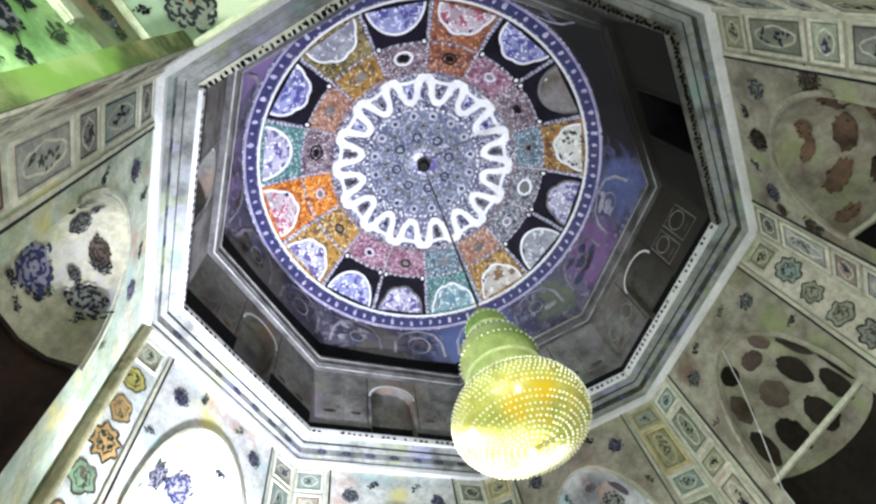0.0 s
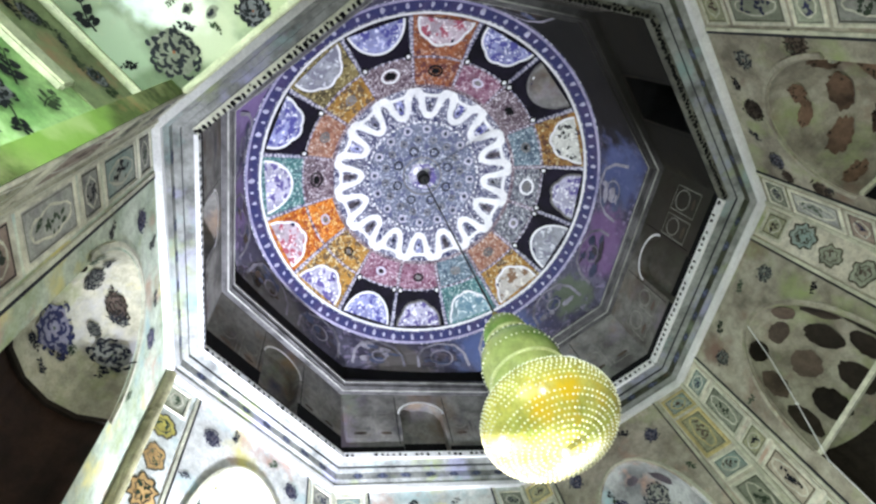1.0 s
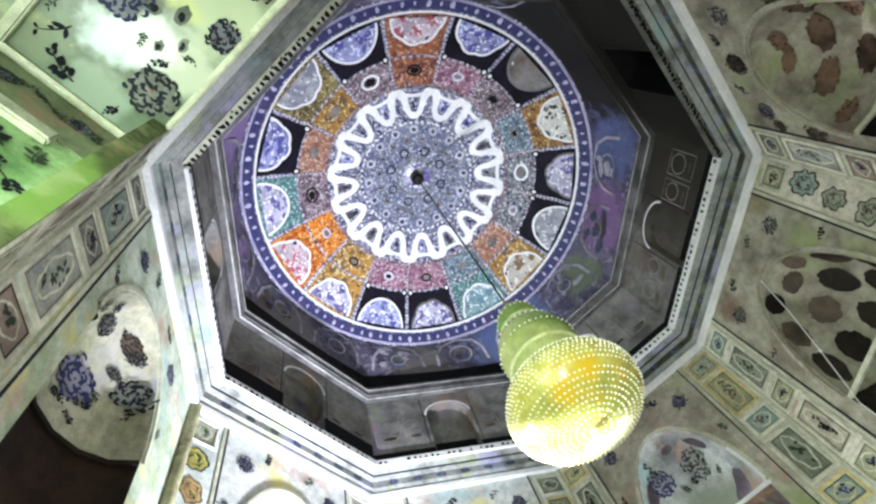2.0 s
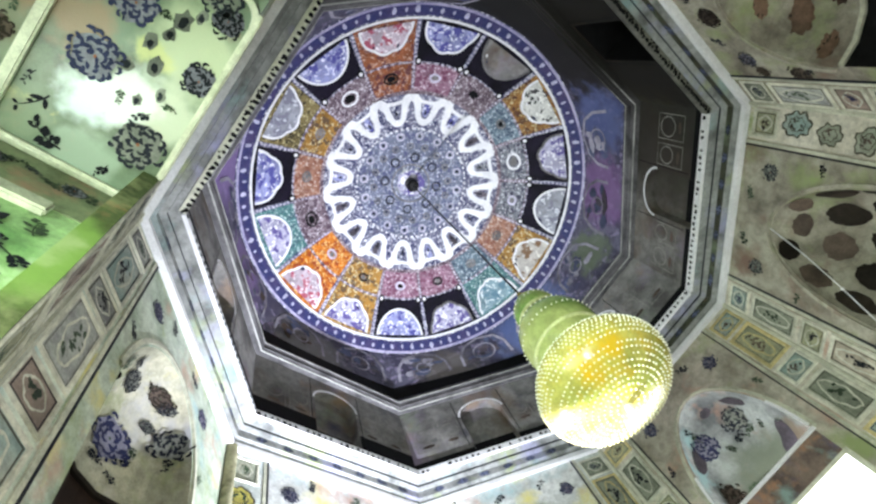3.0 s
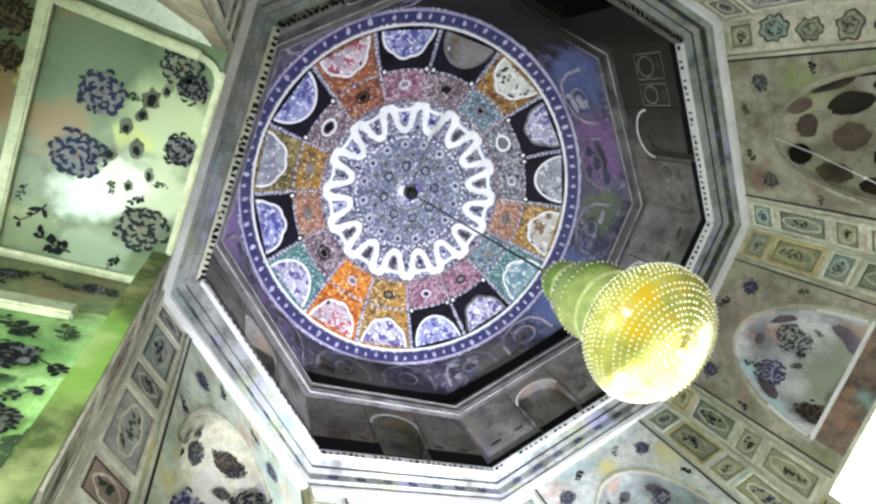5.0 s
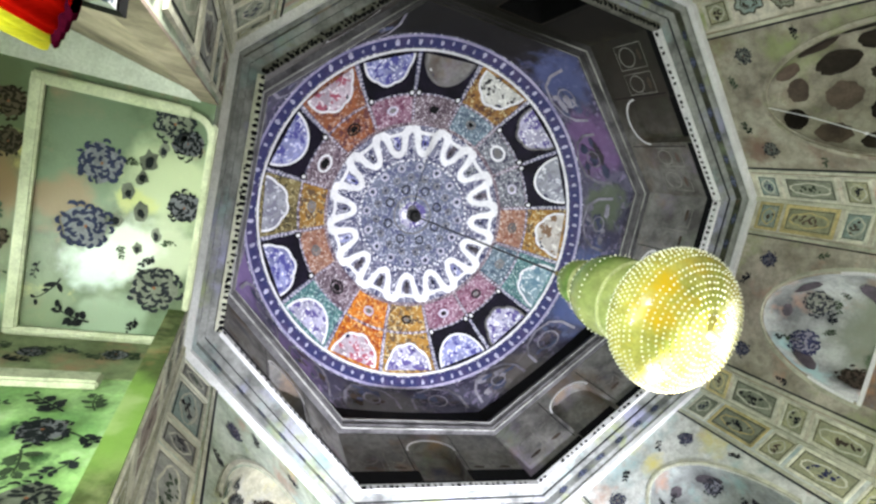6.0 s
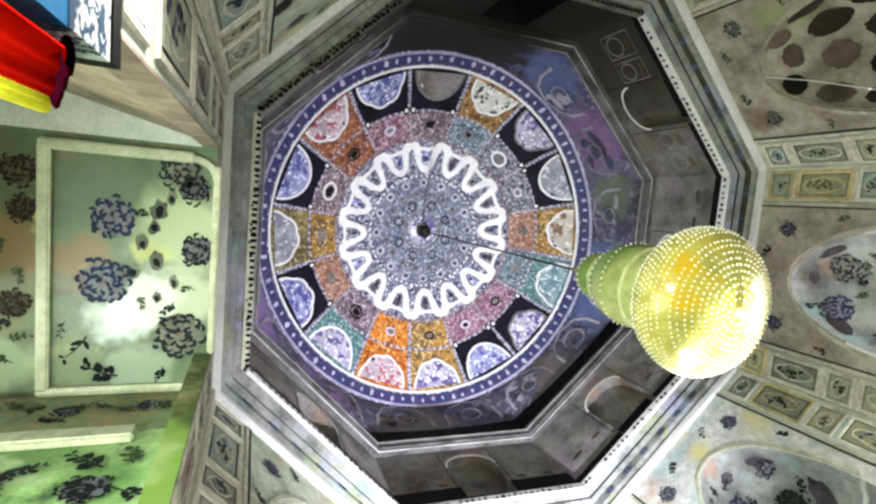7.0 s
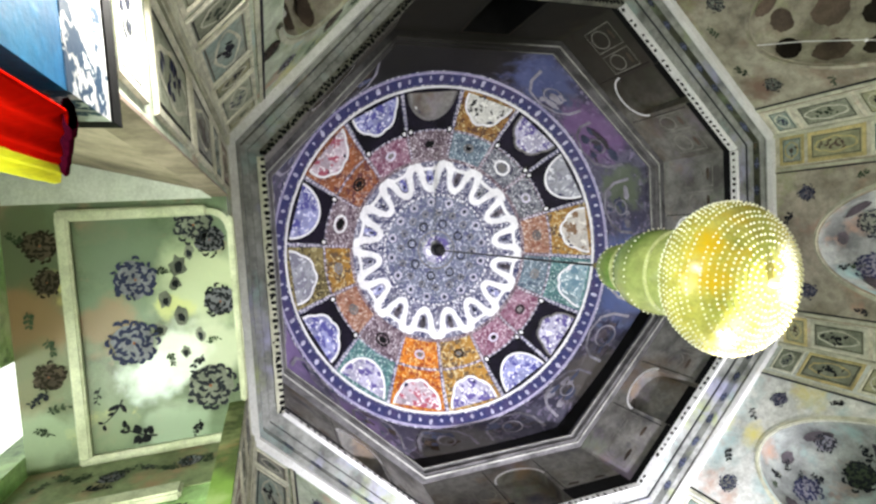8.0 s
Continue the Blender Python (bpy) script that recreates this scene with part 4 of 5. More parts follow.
for i in range(16):
    y, z = 3.50 + 0.30 * (i % 4) + rng.uniform(-.1, .1), 4.72 - 0.32 * (i // 4) + rng.uniform(-.1, .1)
    sprig(sides[1], put_side, y, z, rng.uniform(0.10, 0.17), rng, M_INK if i % 3 else M_LEAF)
for y, z, s in ((3.72, 4.45, 0.13), (4.2, 4.6, 0.11), (3.6, 3.9, 0.13), (3.62, 5.48, 0.09), (4.1, 5.45, 0.09)):
    flower(sides[1], put_side, y, z, s, rng, M_INK)

# tall opening at the end of the bay, full of daylight
bm = bmesh.new()
box(bm, -1.3, -0.70, BAY_END, BAY_END + 0.2, 0, 7.0)
box(bm, 0.96, 1.3, BAY_END, BAY_END + 0.2, 0, 7.0)
box(bm, -0.70, 0.28, BAY_END, BAY_END + 0.2, 4.55, 7.0)
end = part("wall_bay_end", bm, M_GREEN)
end.matrix_world = side_pose(135)
tagged(end, "end piers of the bay beside a tall opening", "wall", kind="structure")
bm = bmesh.new()
box(bm, -2.5, 2.5, 6.4, 6.45, -0.2, 12.0)
out_sky = part("backdrop", bm, M_OUT)
out_sky.matrix_world = side_pose(135)
tagged(out_sky, "blank white daylight outside the opening", "backdrop", kind="structure")

# ---- cornice ----
bm = bmesh.new()
octagon_sweep(bm, [(VA, Z_CORN), (VA - 0.05, Z_CORN), (VA - 0.065, Z_CORN + 0.02), (VA - 0.065, Z_CORN + 0.06), (VA - 0.045, Z_CORN + 0.075), (VA - 0.045, Z_CORN + 0.10),
                   (VA - 0.10, Z_CORN + 0.13), (VA - 0.10, Z_CORN + 0.23), (VA - 0.16, Z_CORN + 0.25), (VA - 0.16, Z_CORN + 0.29), (A_LIP + 0.07, Z_LIP - 0.10), (A_LIP + 0.01, Z_LIP - 0.09),
                   (A_LIP, Z_LIP - 0.08), (A_LIP, Z_LIP), (VA + 0.3, Z_LIP), (VA + 0.3, Z_CORN)])
cornice = part("cornice", bm, M_CORN)
tagged(cornice, "white moulded plaster cornice round the octagon", "cornice", kind="structure")


def chip(flat, deep, r):
    """A small ragged dab of thick paint, lying flat or standing on edge."""
    bm = bmesh.new()
    edge = [(rng.uniform(0.7, 1.2) * r * math.cos(i * math.pi / 5), rng.uniform(0.7, 1.2) * r * math.sin(i * math.pi / 5)) for i in range(10)]
    faces(bm, [(x, q, z) if flat == 0 else (x, z, q) for q in (0.0, deep) for x, z in edge], [tuple(range(10)), tuple(range(19, 9, -1))] + [(i, (i + 1) % 10, (i + 1) % 10 + 10, i + 10) for i in range(10)])
    bmesh.ops.recalc_face_normals(bm, faces=bm.faces)
    me = bpy.data.meshes.new("dash")
    bm.to_mesh(me)
    bm.free()
    return me


DASHES = [chip(0, 0.003, 0.026) for q in range(5)]
DABS = [chip(1, 0.004, 0.022) for q in range(7)]
for nm, az in SIDES.items():
    half = A_LIP * T8 - 0.006
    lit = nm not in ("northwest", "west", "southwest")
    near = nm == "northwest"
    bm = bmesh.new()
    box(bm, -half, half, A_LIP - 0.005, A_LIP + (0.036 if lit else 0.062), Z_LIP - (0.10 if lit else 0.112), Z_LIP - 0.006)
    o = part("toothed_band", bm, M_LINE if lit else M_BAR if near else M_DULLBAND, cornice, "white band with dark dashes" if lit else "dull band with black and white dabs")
    o.matrix_local = side_pose(az)
    n = 30 if lit else 40 if near else 46
    for i in range(n):
        x = -half + (i + 0.5) * 2 * half / n + rng.uniform(-.008, .008)
        if lit:
            if rng.random() < 0.15:
                continue
            d = part_of("dash", DASHES[i % 5], M_BLACK, cornice)
            d.matrix_local = side_pose(az) @ Matrix.Translation((x, A_LIP - 0.0085, Z_LIP - 0.055 + rng.uniform(-.008, .008))) @ Matrix.Diagonal((rng.uniform(0.6, 1.2), 1, rng.uniform(0.7, 1.2), 1))
            continue
        # a black dab on the edge, a white one beside it
        under = side_pose(az) @ Matrix.Translation((x, A_LIP, Z_LIP - 0.1165 - 0.0004 * (i % 3)))
        d = part_of("dash", DABS[i % 7], M_BLACK, cornice)
        d.matrix_local = under @ Matrix.Translation((0, rng.uniform(0.006, 0.016), 0)) @ Matrix.Diagonal((rng.uniform(0.7, 1.2), rng.uniform(0.8, 1.5 if near else 1.2), 1, 1))
        if rng.random() < (0.25 if near else 0.95):
            d = part_of("dab", DABS[(i * 3 + 1) % 7], M_LINE, cornice)
            d.matrix_local = under @ Matrix.Translation((rng.uniform(0.015, 0.03), rng.uniform(0.012, 0.05), -0.0015)) @ Matrix.Rotation(rng.uniform(0, 3), 4, "Z") @ Matrix.Diagonal((rng.uniform(0.5, 1.1), rng.uniform(0.4, 0.9), 1, 1))
bm = bmesh.new()
octagon_sweep(bm, [(VA - 0.162, Z_CORN + 0.262), (VA - 0.15, Z_CORN + 0.262), (VA - 0.15, Z_CORN + 0.284), (VA - 0.162, Z_CORN + 0.284)])
part("groove_line", bm, M_INK, cornice, "dark line in the cornice")
bm = bmesh.new()
octagon_sweep(bm, [(VA - 0.070, Z_CORN - 0.004), (VA - 0.002, Z_CORN - 0.004), (VA - 0.002, Z_CORN + 0.066), (VA - 0.070, Z_CORN + 0.066)])
part("fillet", bm, M_LINE, cornice, "bright white fillet")
# Darker band on four sides only: their weaker light put into the colour.
M_SHADEBAND = material("far_side_shade_band", (0.075, 0.078, 0.055), 0.6, tint=(0.03, 0.03, 0.022), scale=22, washes=(((0.20, 0.13, 0.08), 2.2, 0.58, 0.70), ((0.16, 0.19, 0.13), 2.0, 0.55, 0.68)))
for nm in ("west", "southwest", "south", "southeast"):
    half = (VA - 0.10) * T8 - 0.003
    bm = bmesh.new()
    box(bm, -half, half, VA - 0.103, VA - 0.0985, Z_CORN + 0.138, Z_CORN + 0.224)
    o = part("painted_band", bm, M_SHADEBAND, cornice, "dark olive band holding the far side's shade")
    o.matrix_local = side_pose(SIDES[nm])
M_SLATE = material("slate_rosette_paint", (0.12, 0.14, 0.24), 0.6, spread=0.4)
# dark rosettes on the cornice's flat
for az in SIDES.values():
    for i in range(7):
        bm = bmesh.new()
        x = (i - 3) * 0.34
        put_r = lambda a, b: Vector((a, VA - 0.104, Z_CORN + 0.18 + b))
        blot(bm, x, 0, 0.075 * rng.uniform(0.8, 1.1), 0.036, put_r, 11, 0.25, rng)
        for q in range(6):
            blot(bm, x + 0.055 * math.cos(q * 1.05), 0.024 * math.sin(q * 1.05), 0.018, 0.009, lambda a, b, q=q: put_r(a, b) + Vector((0, -0.002 - q * 0.0001, 0)), 6, 0.3, rng, 1, q)
        o = part("painted_rosette", bm, [M_SLATE, M_INK], cornice)
        o.matrix_local = side_pose(az)

# ---- drum: eight grey walls with arched recesses ----
A_DR = 3.02
HD = A_DR * T8
NW_, NZ0, NZS, NZT, ND = 0.34, Z_LIP + 0.06, 7.42, 7.68, 0.16


def drum_wall(name, az, label, window=False):
    bm = bmesh.new()
    S = 10
    arc = [(NW_ * math.cos(math.pi / 2 * i / S), NZS + (NZT - NZS) * math.sin(math.pi / 2 * i / S)) for i in range(S + 1)]
    if window:
        arc = [(NW_ + (NW_ * 0.97 - NW_) * i / S, NZS + (7.78 - NZS) * min(1, i / (S - 1))) if i < S else (0, 7.78) for i in range(S + 1)]
    arc += [(-x, z) for x, z in reversed(arc[:-1])]
    z0, z1 = Z_LIP - 0.05, Z_IN + 0.25
    for sgn in (1, -1):
        faces(bm, [(sgn * HD, A_DR, z0), (sgn * NW_, A_DR, z0), (sgn * NW_, A_DR, NZ0), (sgn * NW_, A_DR, NZS), (sgn * NW_, A_DR, z1), (sgn * HD, A_DR, z1)], [(0, 1, 2, 3, 4, 5)])
    faces(bm, [(-NW_, A_DR, z0), (NW_, A_DR, z0), (NW_, A_DR, NZ0), (-NW_, A_DR, NZ0)], [(0, 1, 2, 3)])
    for (x0, a), (x1, b) in zip(arc[:-1], arc[1:]):
        faces(bm, [(x0, A_DR, a), (x1, A_DR, b), (x1, A_DR, z1), (x0, A_DR, z1)], [(0, 1, 2, 3)])
    loop = [(NW_, NZ0)] + arc + [(-NW_, NZ0)]
    deep = 0.5 if window else ND
    for i in range(len(loop)):
        (x0, a), (x1, b) = loop[i], loop[(i + 1) % len(loop)]
        faces(bm, [(x0, A_DR, a), (x1, A_DR, b), (x1, A_DR + deep, b), (x0, A_DR + deep, a)], [(0, 1, 2, 3)], 1 if window else 0)
    faces(bm, [(x, A_DR + deep, z) for x, z in loop], [tuple(range(len(loop)))], 1 if window else 0)
    B, HB = 3.8, 3.8 * T8
    faces(bm, [(-HB, B, z0), (HB, B, z0), (HB, B, z1), (-HB, B, z1), (-HD, A_DR, z0), (HD, A_DR, z0), (HD, A_DR, z1), (-HD, A_DR, z1)],
          [(0, 1, 2, 3), (3, 2, 6, 7), (0, 4, 5, 1), (1, 5, 6, 2), (0, 3, 7, 4)])
    bmesh.ops.remove_doubles(bm, verts=bm.verts, dist=1e-5)
    w = part(name, bm, [M_SHADED if window else SHADED_SIDES.get(name[10:], M_GREY), M_BLACK])
    w.matrix_world = side_pose(az)
    tagged(w, label, "wall", kind="structure")
    put = lambda x, z: Vector((x, A_DR - 0.006, z))
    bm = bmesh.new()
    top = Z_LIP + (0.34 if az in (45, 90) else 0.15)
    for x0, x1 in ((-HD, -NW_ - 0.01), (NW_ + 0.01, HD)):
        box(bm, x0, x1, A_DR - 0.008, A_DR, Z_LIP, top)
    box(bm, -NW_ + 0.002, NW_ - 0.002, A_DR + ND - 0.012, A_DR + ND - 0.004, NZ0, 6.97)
    part("skirting", bm, M_BLACK, w, "black strip along the drum foot and recess")
    bm = bmesh.new()
    ribbon(bm, [(x * 1.06, z + 0.012) for x, z in arc], 0.03, put, False)
    part("recess_rim", bm, M_NEARBLACK if window else M_LINE, w, "painted line over the recess")
    for sgn in (-1, 1):
        for cx, r in () if window else ((0.58, 0.15), (0.97, 0.17)):
            bm = bmesh.new()
            x, z = sgn * cx, 7.20
            ribbon(bm, [(x - r, z - 0.24), (x + r, z - 0.24), (x + r, z + 0.24), (x - r, z + 0.24)], 0.014, put)
            ribbon(bm, [(x + r * 0.8 * math.cos(a * 0.314), z + 0.06 + r * 0.8 * math.sin(a * 0.314)) for a in range(20)], 0.014, put)
            blot(bm, x, z - 0.16, 0.09, 0.03, put, 9, 0.2, rng, 1)
            part("painted_panel", bm, [M_DULL, M_BROWN], w)
        bm = bmesh.new()
        x = sgn * (HD - 0.02)
        ribbon(bm, [(sgn * 0.40, Z_LIP + 0.2), (sgn * 0.40, Z_IN - 0.05)], 0.012, put, False)
        part("painted_line", bm, M_BLACK, w)
    return w


M_DULL = material("dull_grey_line", (0.34, 0.33, 0.30), 0.7, stain=0.4)
M_FADED = material("faded_grey_line", (0.23, 0.22, 0.22), 0.7, stain=0.3)
M_ARC = material("pale_lilac_line", (0.46, 0.44, 0.52), 0.7, stain=0.4, spread=0.25)
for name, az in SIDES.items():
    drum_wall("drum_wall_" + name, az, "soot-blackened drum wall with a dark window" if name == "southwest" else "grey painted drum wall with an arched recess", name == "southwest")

# upper cornice between drum and dome
bm = bmesh.new()
octagon_sweep(bm, [(A_DR + 0.3, Z_IN), (A_IN, Z_IN), (A_IN, Z_IN + 0.03), (A_IN - 0.03, Z_IN + 0.05), (A_IN - 0.03, Z_IN + 0.12), (A_IN - 0.05, Z_IN + 0.14), (A_IN - 0.05, Z_IN + 0.18), (A_DR + 0.3, Z_IN + 0.18)])
# The dark spot carries the same southwest shade in the cornice colour.
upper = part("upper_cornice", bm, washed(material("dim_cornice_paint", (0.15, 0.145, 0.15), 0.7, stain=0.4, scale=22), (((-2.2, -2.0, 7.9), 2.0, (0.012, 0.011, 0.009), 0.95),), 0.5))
tagged(upper, "thin grey cornice under the dome", "cornice", kind="structure")
bm = bmesh.new()
octagon_sweep(bm, [(A_IN - 0.004, Z_IN - 0.004), (A_IN + 0.014, Z_IN - 0.004), (A_IN + 0.014, Z_IN + 0.008), (A_IN - 0.004, Z_IN + 0.008)])
# Edge coloured darker at the southwest to hold its shade.
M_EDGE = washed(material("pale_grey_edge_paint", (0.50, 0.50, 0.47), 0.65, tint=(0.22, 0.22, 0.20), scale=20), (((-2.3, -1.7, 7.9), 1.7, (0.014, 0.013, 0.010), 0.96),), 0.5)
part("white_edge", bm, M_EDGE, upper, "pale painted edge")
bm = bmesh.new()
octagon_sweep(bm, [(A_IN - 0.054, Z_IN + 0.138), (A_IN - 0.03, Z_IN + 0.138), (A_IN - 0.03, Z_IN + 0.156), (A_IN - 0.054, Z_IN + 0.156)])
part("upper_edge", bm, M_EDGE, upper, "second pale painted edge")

# zone between the octagon and the circle
bm = bmesh.new()
N = 64


def zone(i, j):
    a = 2 * math.pi * i / N
    k = (a + radians(22.5)) % radians(45) - radians(22.5)
    flat = 3.0 / math.cos(k)
    s = j / 8
    r = flat + (R_RING + 0.02 - flat) * min(1, s * 1.15) ** 1.4
    return (r * math.cos(a), r * math.sin(a), Z_IN + 0.16 + (Z_RING - Z_IN - 0.16) * s)


grid(bm, zone, N, 8, True)
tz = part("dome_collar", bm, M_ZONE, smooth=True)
tagged(tz, "grey flowered collar between octagon and dome", "wall", kind="structure")
# Shadow above the upper cornice, put in as a black strip.
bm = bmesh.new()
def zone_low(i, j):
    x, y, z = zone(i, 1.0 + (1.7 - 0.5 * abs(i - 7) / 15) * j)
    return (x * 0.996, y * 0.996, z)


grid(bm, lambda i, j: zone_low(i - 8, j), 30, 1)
part("dark_band", bm, M_BLACK, tz, "black band for the shadow above the cornice")
for k in range(16):
    if k in (9, 10):
        continue    # lost in the shade coloured onto the collar
    a0 = radians(22.5 * k + 11.25)
    bm = bmesh.new()
    def put_z(x, z, a0=a0):
        a = a0 + x / 2.95
        q = (a + radians(22.5)) % radians(45) - radians(22.5)
        flat = 3.0 / math.cos(q)
        s = (z - Z_IN - 0.16) / (Z_RING - Z_IN - 0.16)
        r = flat + (R_RING + 0.02 - flat) * min(1, s * 1.15) ** 1.4 - 0.02
        return Vector((r * math.cos(a), r * math.sin(a), z))
    ribbon(bm, [(-0.45, 8.55), (-0.43, 8.85), (-0.3, 9.07), (0, 9.18), (0.3, 9.07), (0.43, 8.85), (0.45, 8.55)], 0.05, put_z, False)
    for i in range(9):
        blot(bm, rng.uniform(-.3, .3), 8.82 + rng.uniform(-.22, .25), rng.uniform(0.04, 0.14), rng.uniform(0.03, 0.09), lambda x, z, i=i: put_z(x, z) * (1 - 0.0004 * (i + 1)), 11, 0.3, rng, 1 + i % 2)
    rr = rng.uniform(0.12, 0.2)
    ribbon(bm, [(rr * math.cos(t), 8.82 + rr * math.sin(t)) for t in [i * math.pi / 9 for i in range(18)]], 0.025, lambda x, z: put_z(x, z) * 0.994, True, 0)
    part("painted_arch", bm, [M_ARC, M_SLATE, rng.choice([M_BROWN, M_PLUM, M_ARC])], tz)

# ---- dome ----
bm = bmesh.new()
NR = 20


def cap(r, a, lift=0.0):
    """Point of the dome's inner face at radius r and angle a, lifted towards the room."""
    z = CAP_Z + math.sqrt(CAP_R ** 2 - r * r)
    p = Vector((r * math.cos(a), r * math.sin(a), z))
    return p + (Vector((0, 0, CAP_Z)) - p).normalized() * lift


grid(bm, lambda i, j: cap(0.02 + (R_RING + 0.03 - 0.02) * j / NR, 2 * math.pi * i / 96), 96, NR, True)
dome = part("dome", bm, M_DOME, smooth=True)
tagged(dome, "shallow dome painted with flowers, arches and white petals", "dome", kind="structure")
bm = bmesh.new()
grid(bm, lambda i, j: ((0.02 + 3.78 * j / NR) * math.cos(2 * math.pi * i / 48), (0.02 + 3.78 * j / NR) * math.sin(2 * math.pi * i / 48), 11.2 - 3.15 * (j / NR) ** 2.2), 48, NR, True)
tagged(part("roof", bm, M_WHITE, smooth=True), "white outer shell of the dome", "roof", kind="structure")


def sector(name, mat, r0, r1, a0, a1, lift, n=6, m=5, label=""):
    bm = bmesh.new()
    grid(bm, lambda i, j: cap(r0 + (r1 - r0) * j / m, a0 + (a1 - a0) * i / n, lift), n, m)
    return part(name, bm, mat, dome, label)


def ring(name, mat, r0, r1, lift, label="", n=96):
    bm = bmesh.new()
    m = max(1, int((r1 - r0) / 0.1))
    grid(bm, lambda i, j: cap(r0 + (r1 - r0) * j / m, 2 * math.pi * i / n, lift), n, m, True)
    return part(name, bm, mat, dome, label)


M_WORN = material("worn_pale_plaster", (0.52, 0.54, 0.50), 0.7, tint=(0.30, 0.32, 0.36), scale=16)
M_DOT = material("pale_lilac_dot", (0.70, 0.66, 0.80), 0.5)
ring("blue_band", M_BLUE, 2.80, 2.94, 0.012, "deep blue painted band")
ring("white_ring", M_LINE, 2.752, 2.784, 0.02, "white painted ring")
ring("lilac_ring", M_LILAC, 2.93, 2.96, 0.018, "lilac painted ring")
ring("rose_ring", M_DOME2, 1.63, 2.14, 0.008, "rose flowered ring")
bm = bmesh.new()
for i in range(112):
    blot(bm, 0, 0, 0.022, 0.020, lambda x, y: cap(2.14 + y, 2 * math.pi * i / 112 + x / 2.14, 0.021), 6, 0.25, rng)
part("dotted_ring", bm, M_DOT, dome, "ring of pale dots")["kind"] = "stuff"
ring("petal_ring", M_DOME, 1.0, 1.63, 0.010)
ring("core", M_CORE, 0.02, 1.0, 0.010, "grey-blue flowered core")
ring("centre_ring", M_FADED, 0.34, 0.37, 0.012)
bm = bmesh.new()
for i in range(96):
    a = 2 * math.pi * (i + 0.5) / 96
    r = 2.87
    k = (0.042 if i % 2 else 0.028) * rng.uniform(0.8, 1.15)
    blot(bm, rng.uniform(-.012, .012), rng.uniform(-.012, .012), k * 0.8, k, lambda x, y: cap(r + y, a + x / r, 0.018), 8, 0.3, rng)
part("band_dots", bm, material("pale_band_dot", (0.58, 0.57, 0.74), 0.5), dome, "pale dots on the blue band")["kind"] = "stuff"

# worn pale star round the hook, and dim faded stains over the flowers
bm = bmesh.new()
for k, (x, y, rx, ry, turn) in enumerate(((-0.05, 0.06, 0.24, 0.17, 0.3), (0.12, -0.10, 0.16, 0.09, 2.2), (-0.16, -0.08, 0.15, 0.08, 0.9), (0.06, 0.19, 0.14, 0.08, 1.4))):
    blot(bm, x, y, rx, ry, lambda u, v, k=k: cap(math.hypot(u, v), math.atan2(v, u), 0.0135 + 0.0006 * k), 17, 0.3, rng, 0, turn)
part("worn_star", bm, M_WORN, dome, "worn pale plaster round the hook")

FIELD = [M_NIGHT, M_NIGHT, M_GOLD, M_ORANGE, M_TEAL, M_NIGHT, M_OCHRE, M_NIGHT, M_EMBER, M_NIGHT, M_NIGHT, M_EMBER2, M_NIGHT, M_NIGHT, M_GOLD, M_TEAL]
LUNE = [M_MILK, M_SKY, M_MILK, M_ROSE, M_MILK, M_SKY, M_ASHEN, M_SKY, M_ROSE, M_SKY, M_GREY, M_SPOTTED, M_MILK, M_ASHEN, M_CREAM, M_POOL]
INNER = [M_PINK, M_PINK, M_GOLD, M_ORANGE, M_DOME2, M_SALMON, M_GOLD, M_DOME2, M_EMBER, M_PINK, M_DOME2, M_AQUA, M_ASH, M_ASH, M_SALMON, M_AQUA]
STEP = radians(22.5)
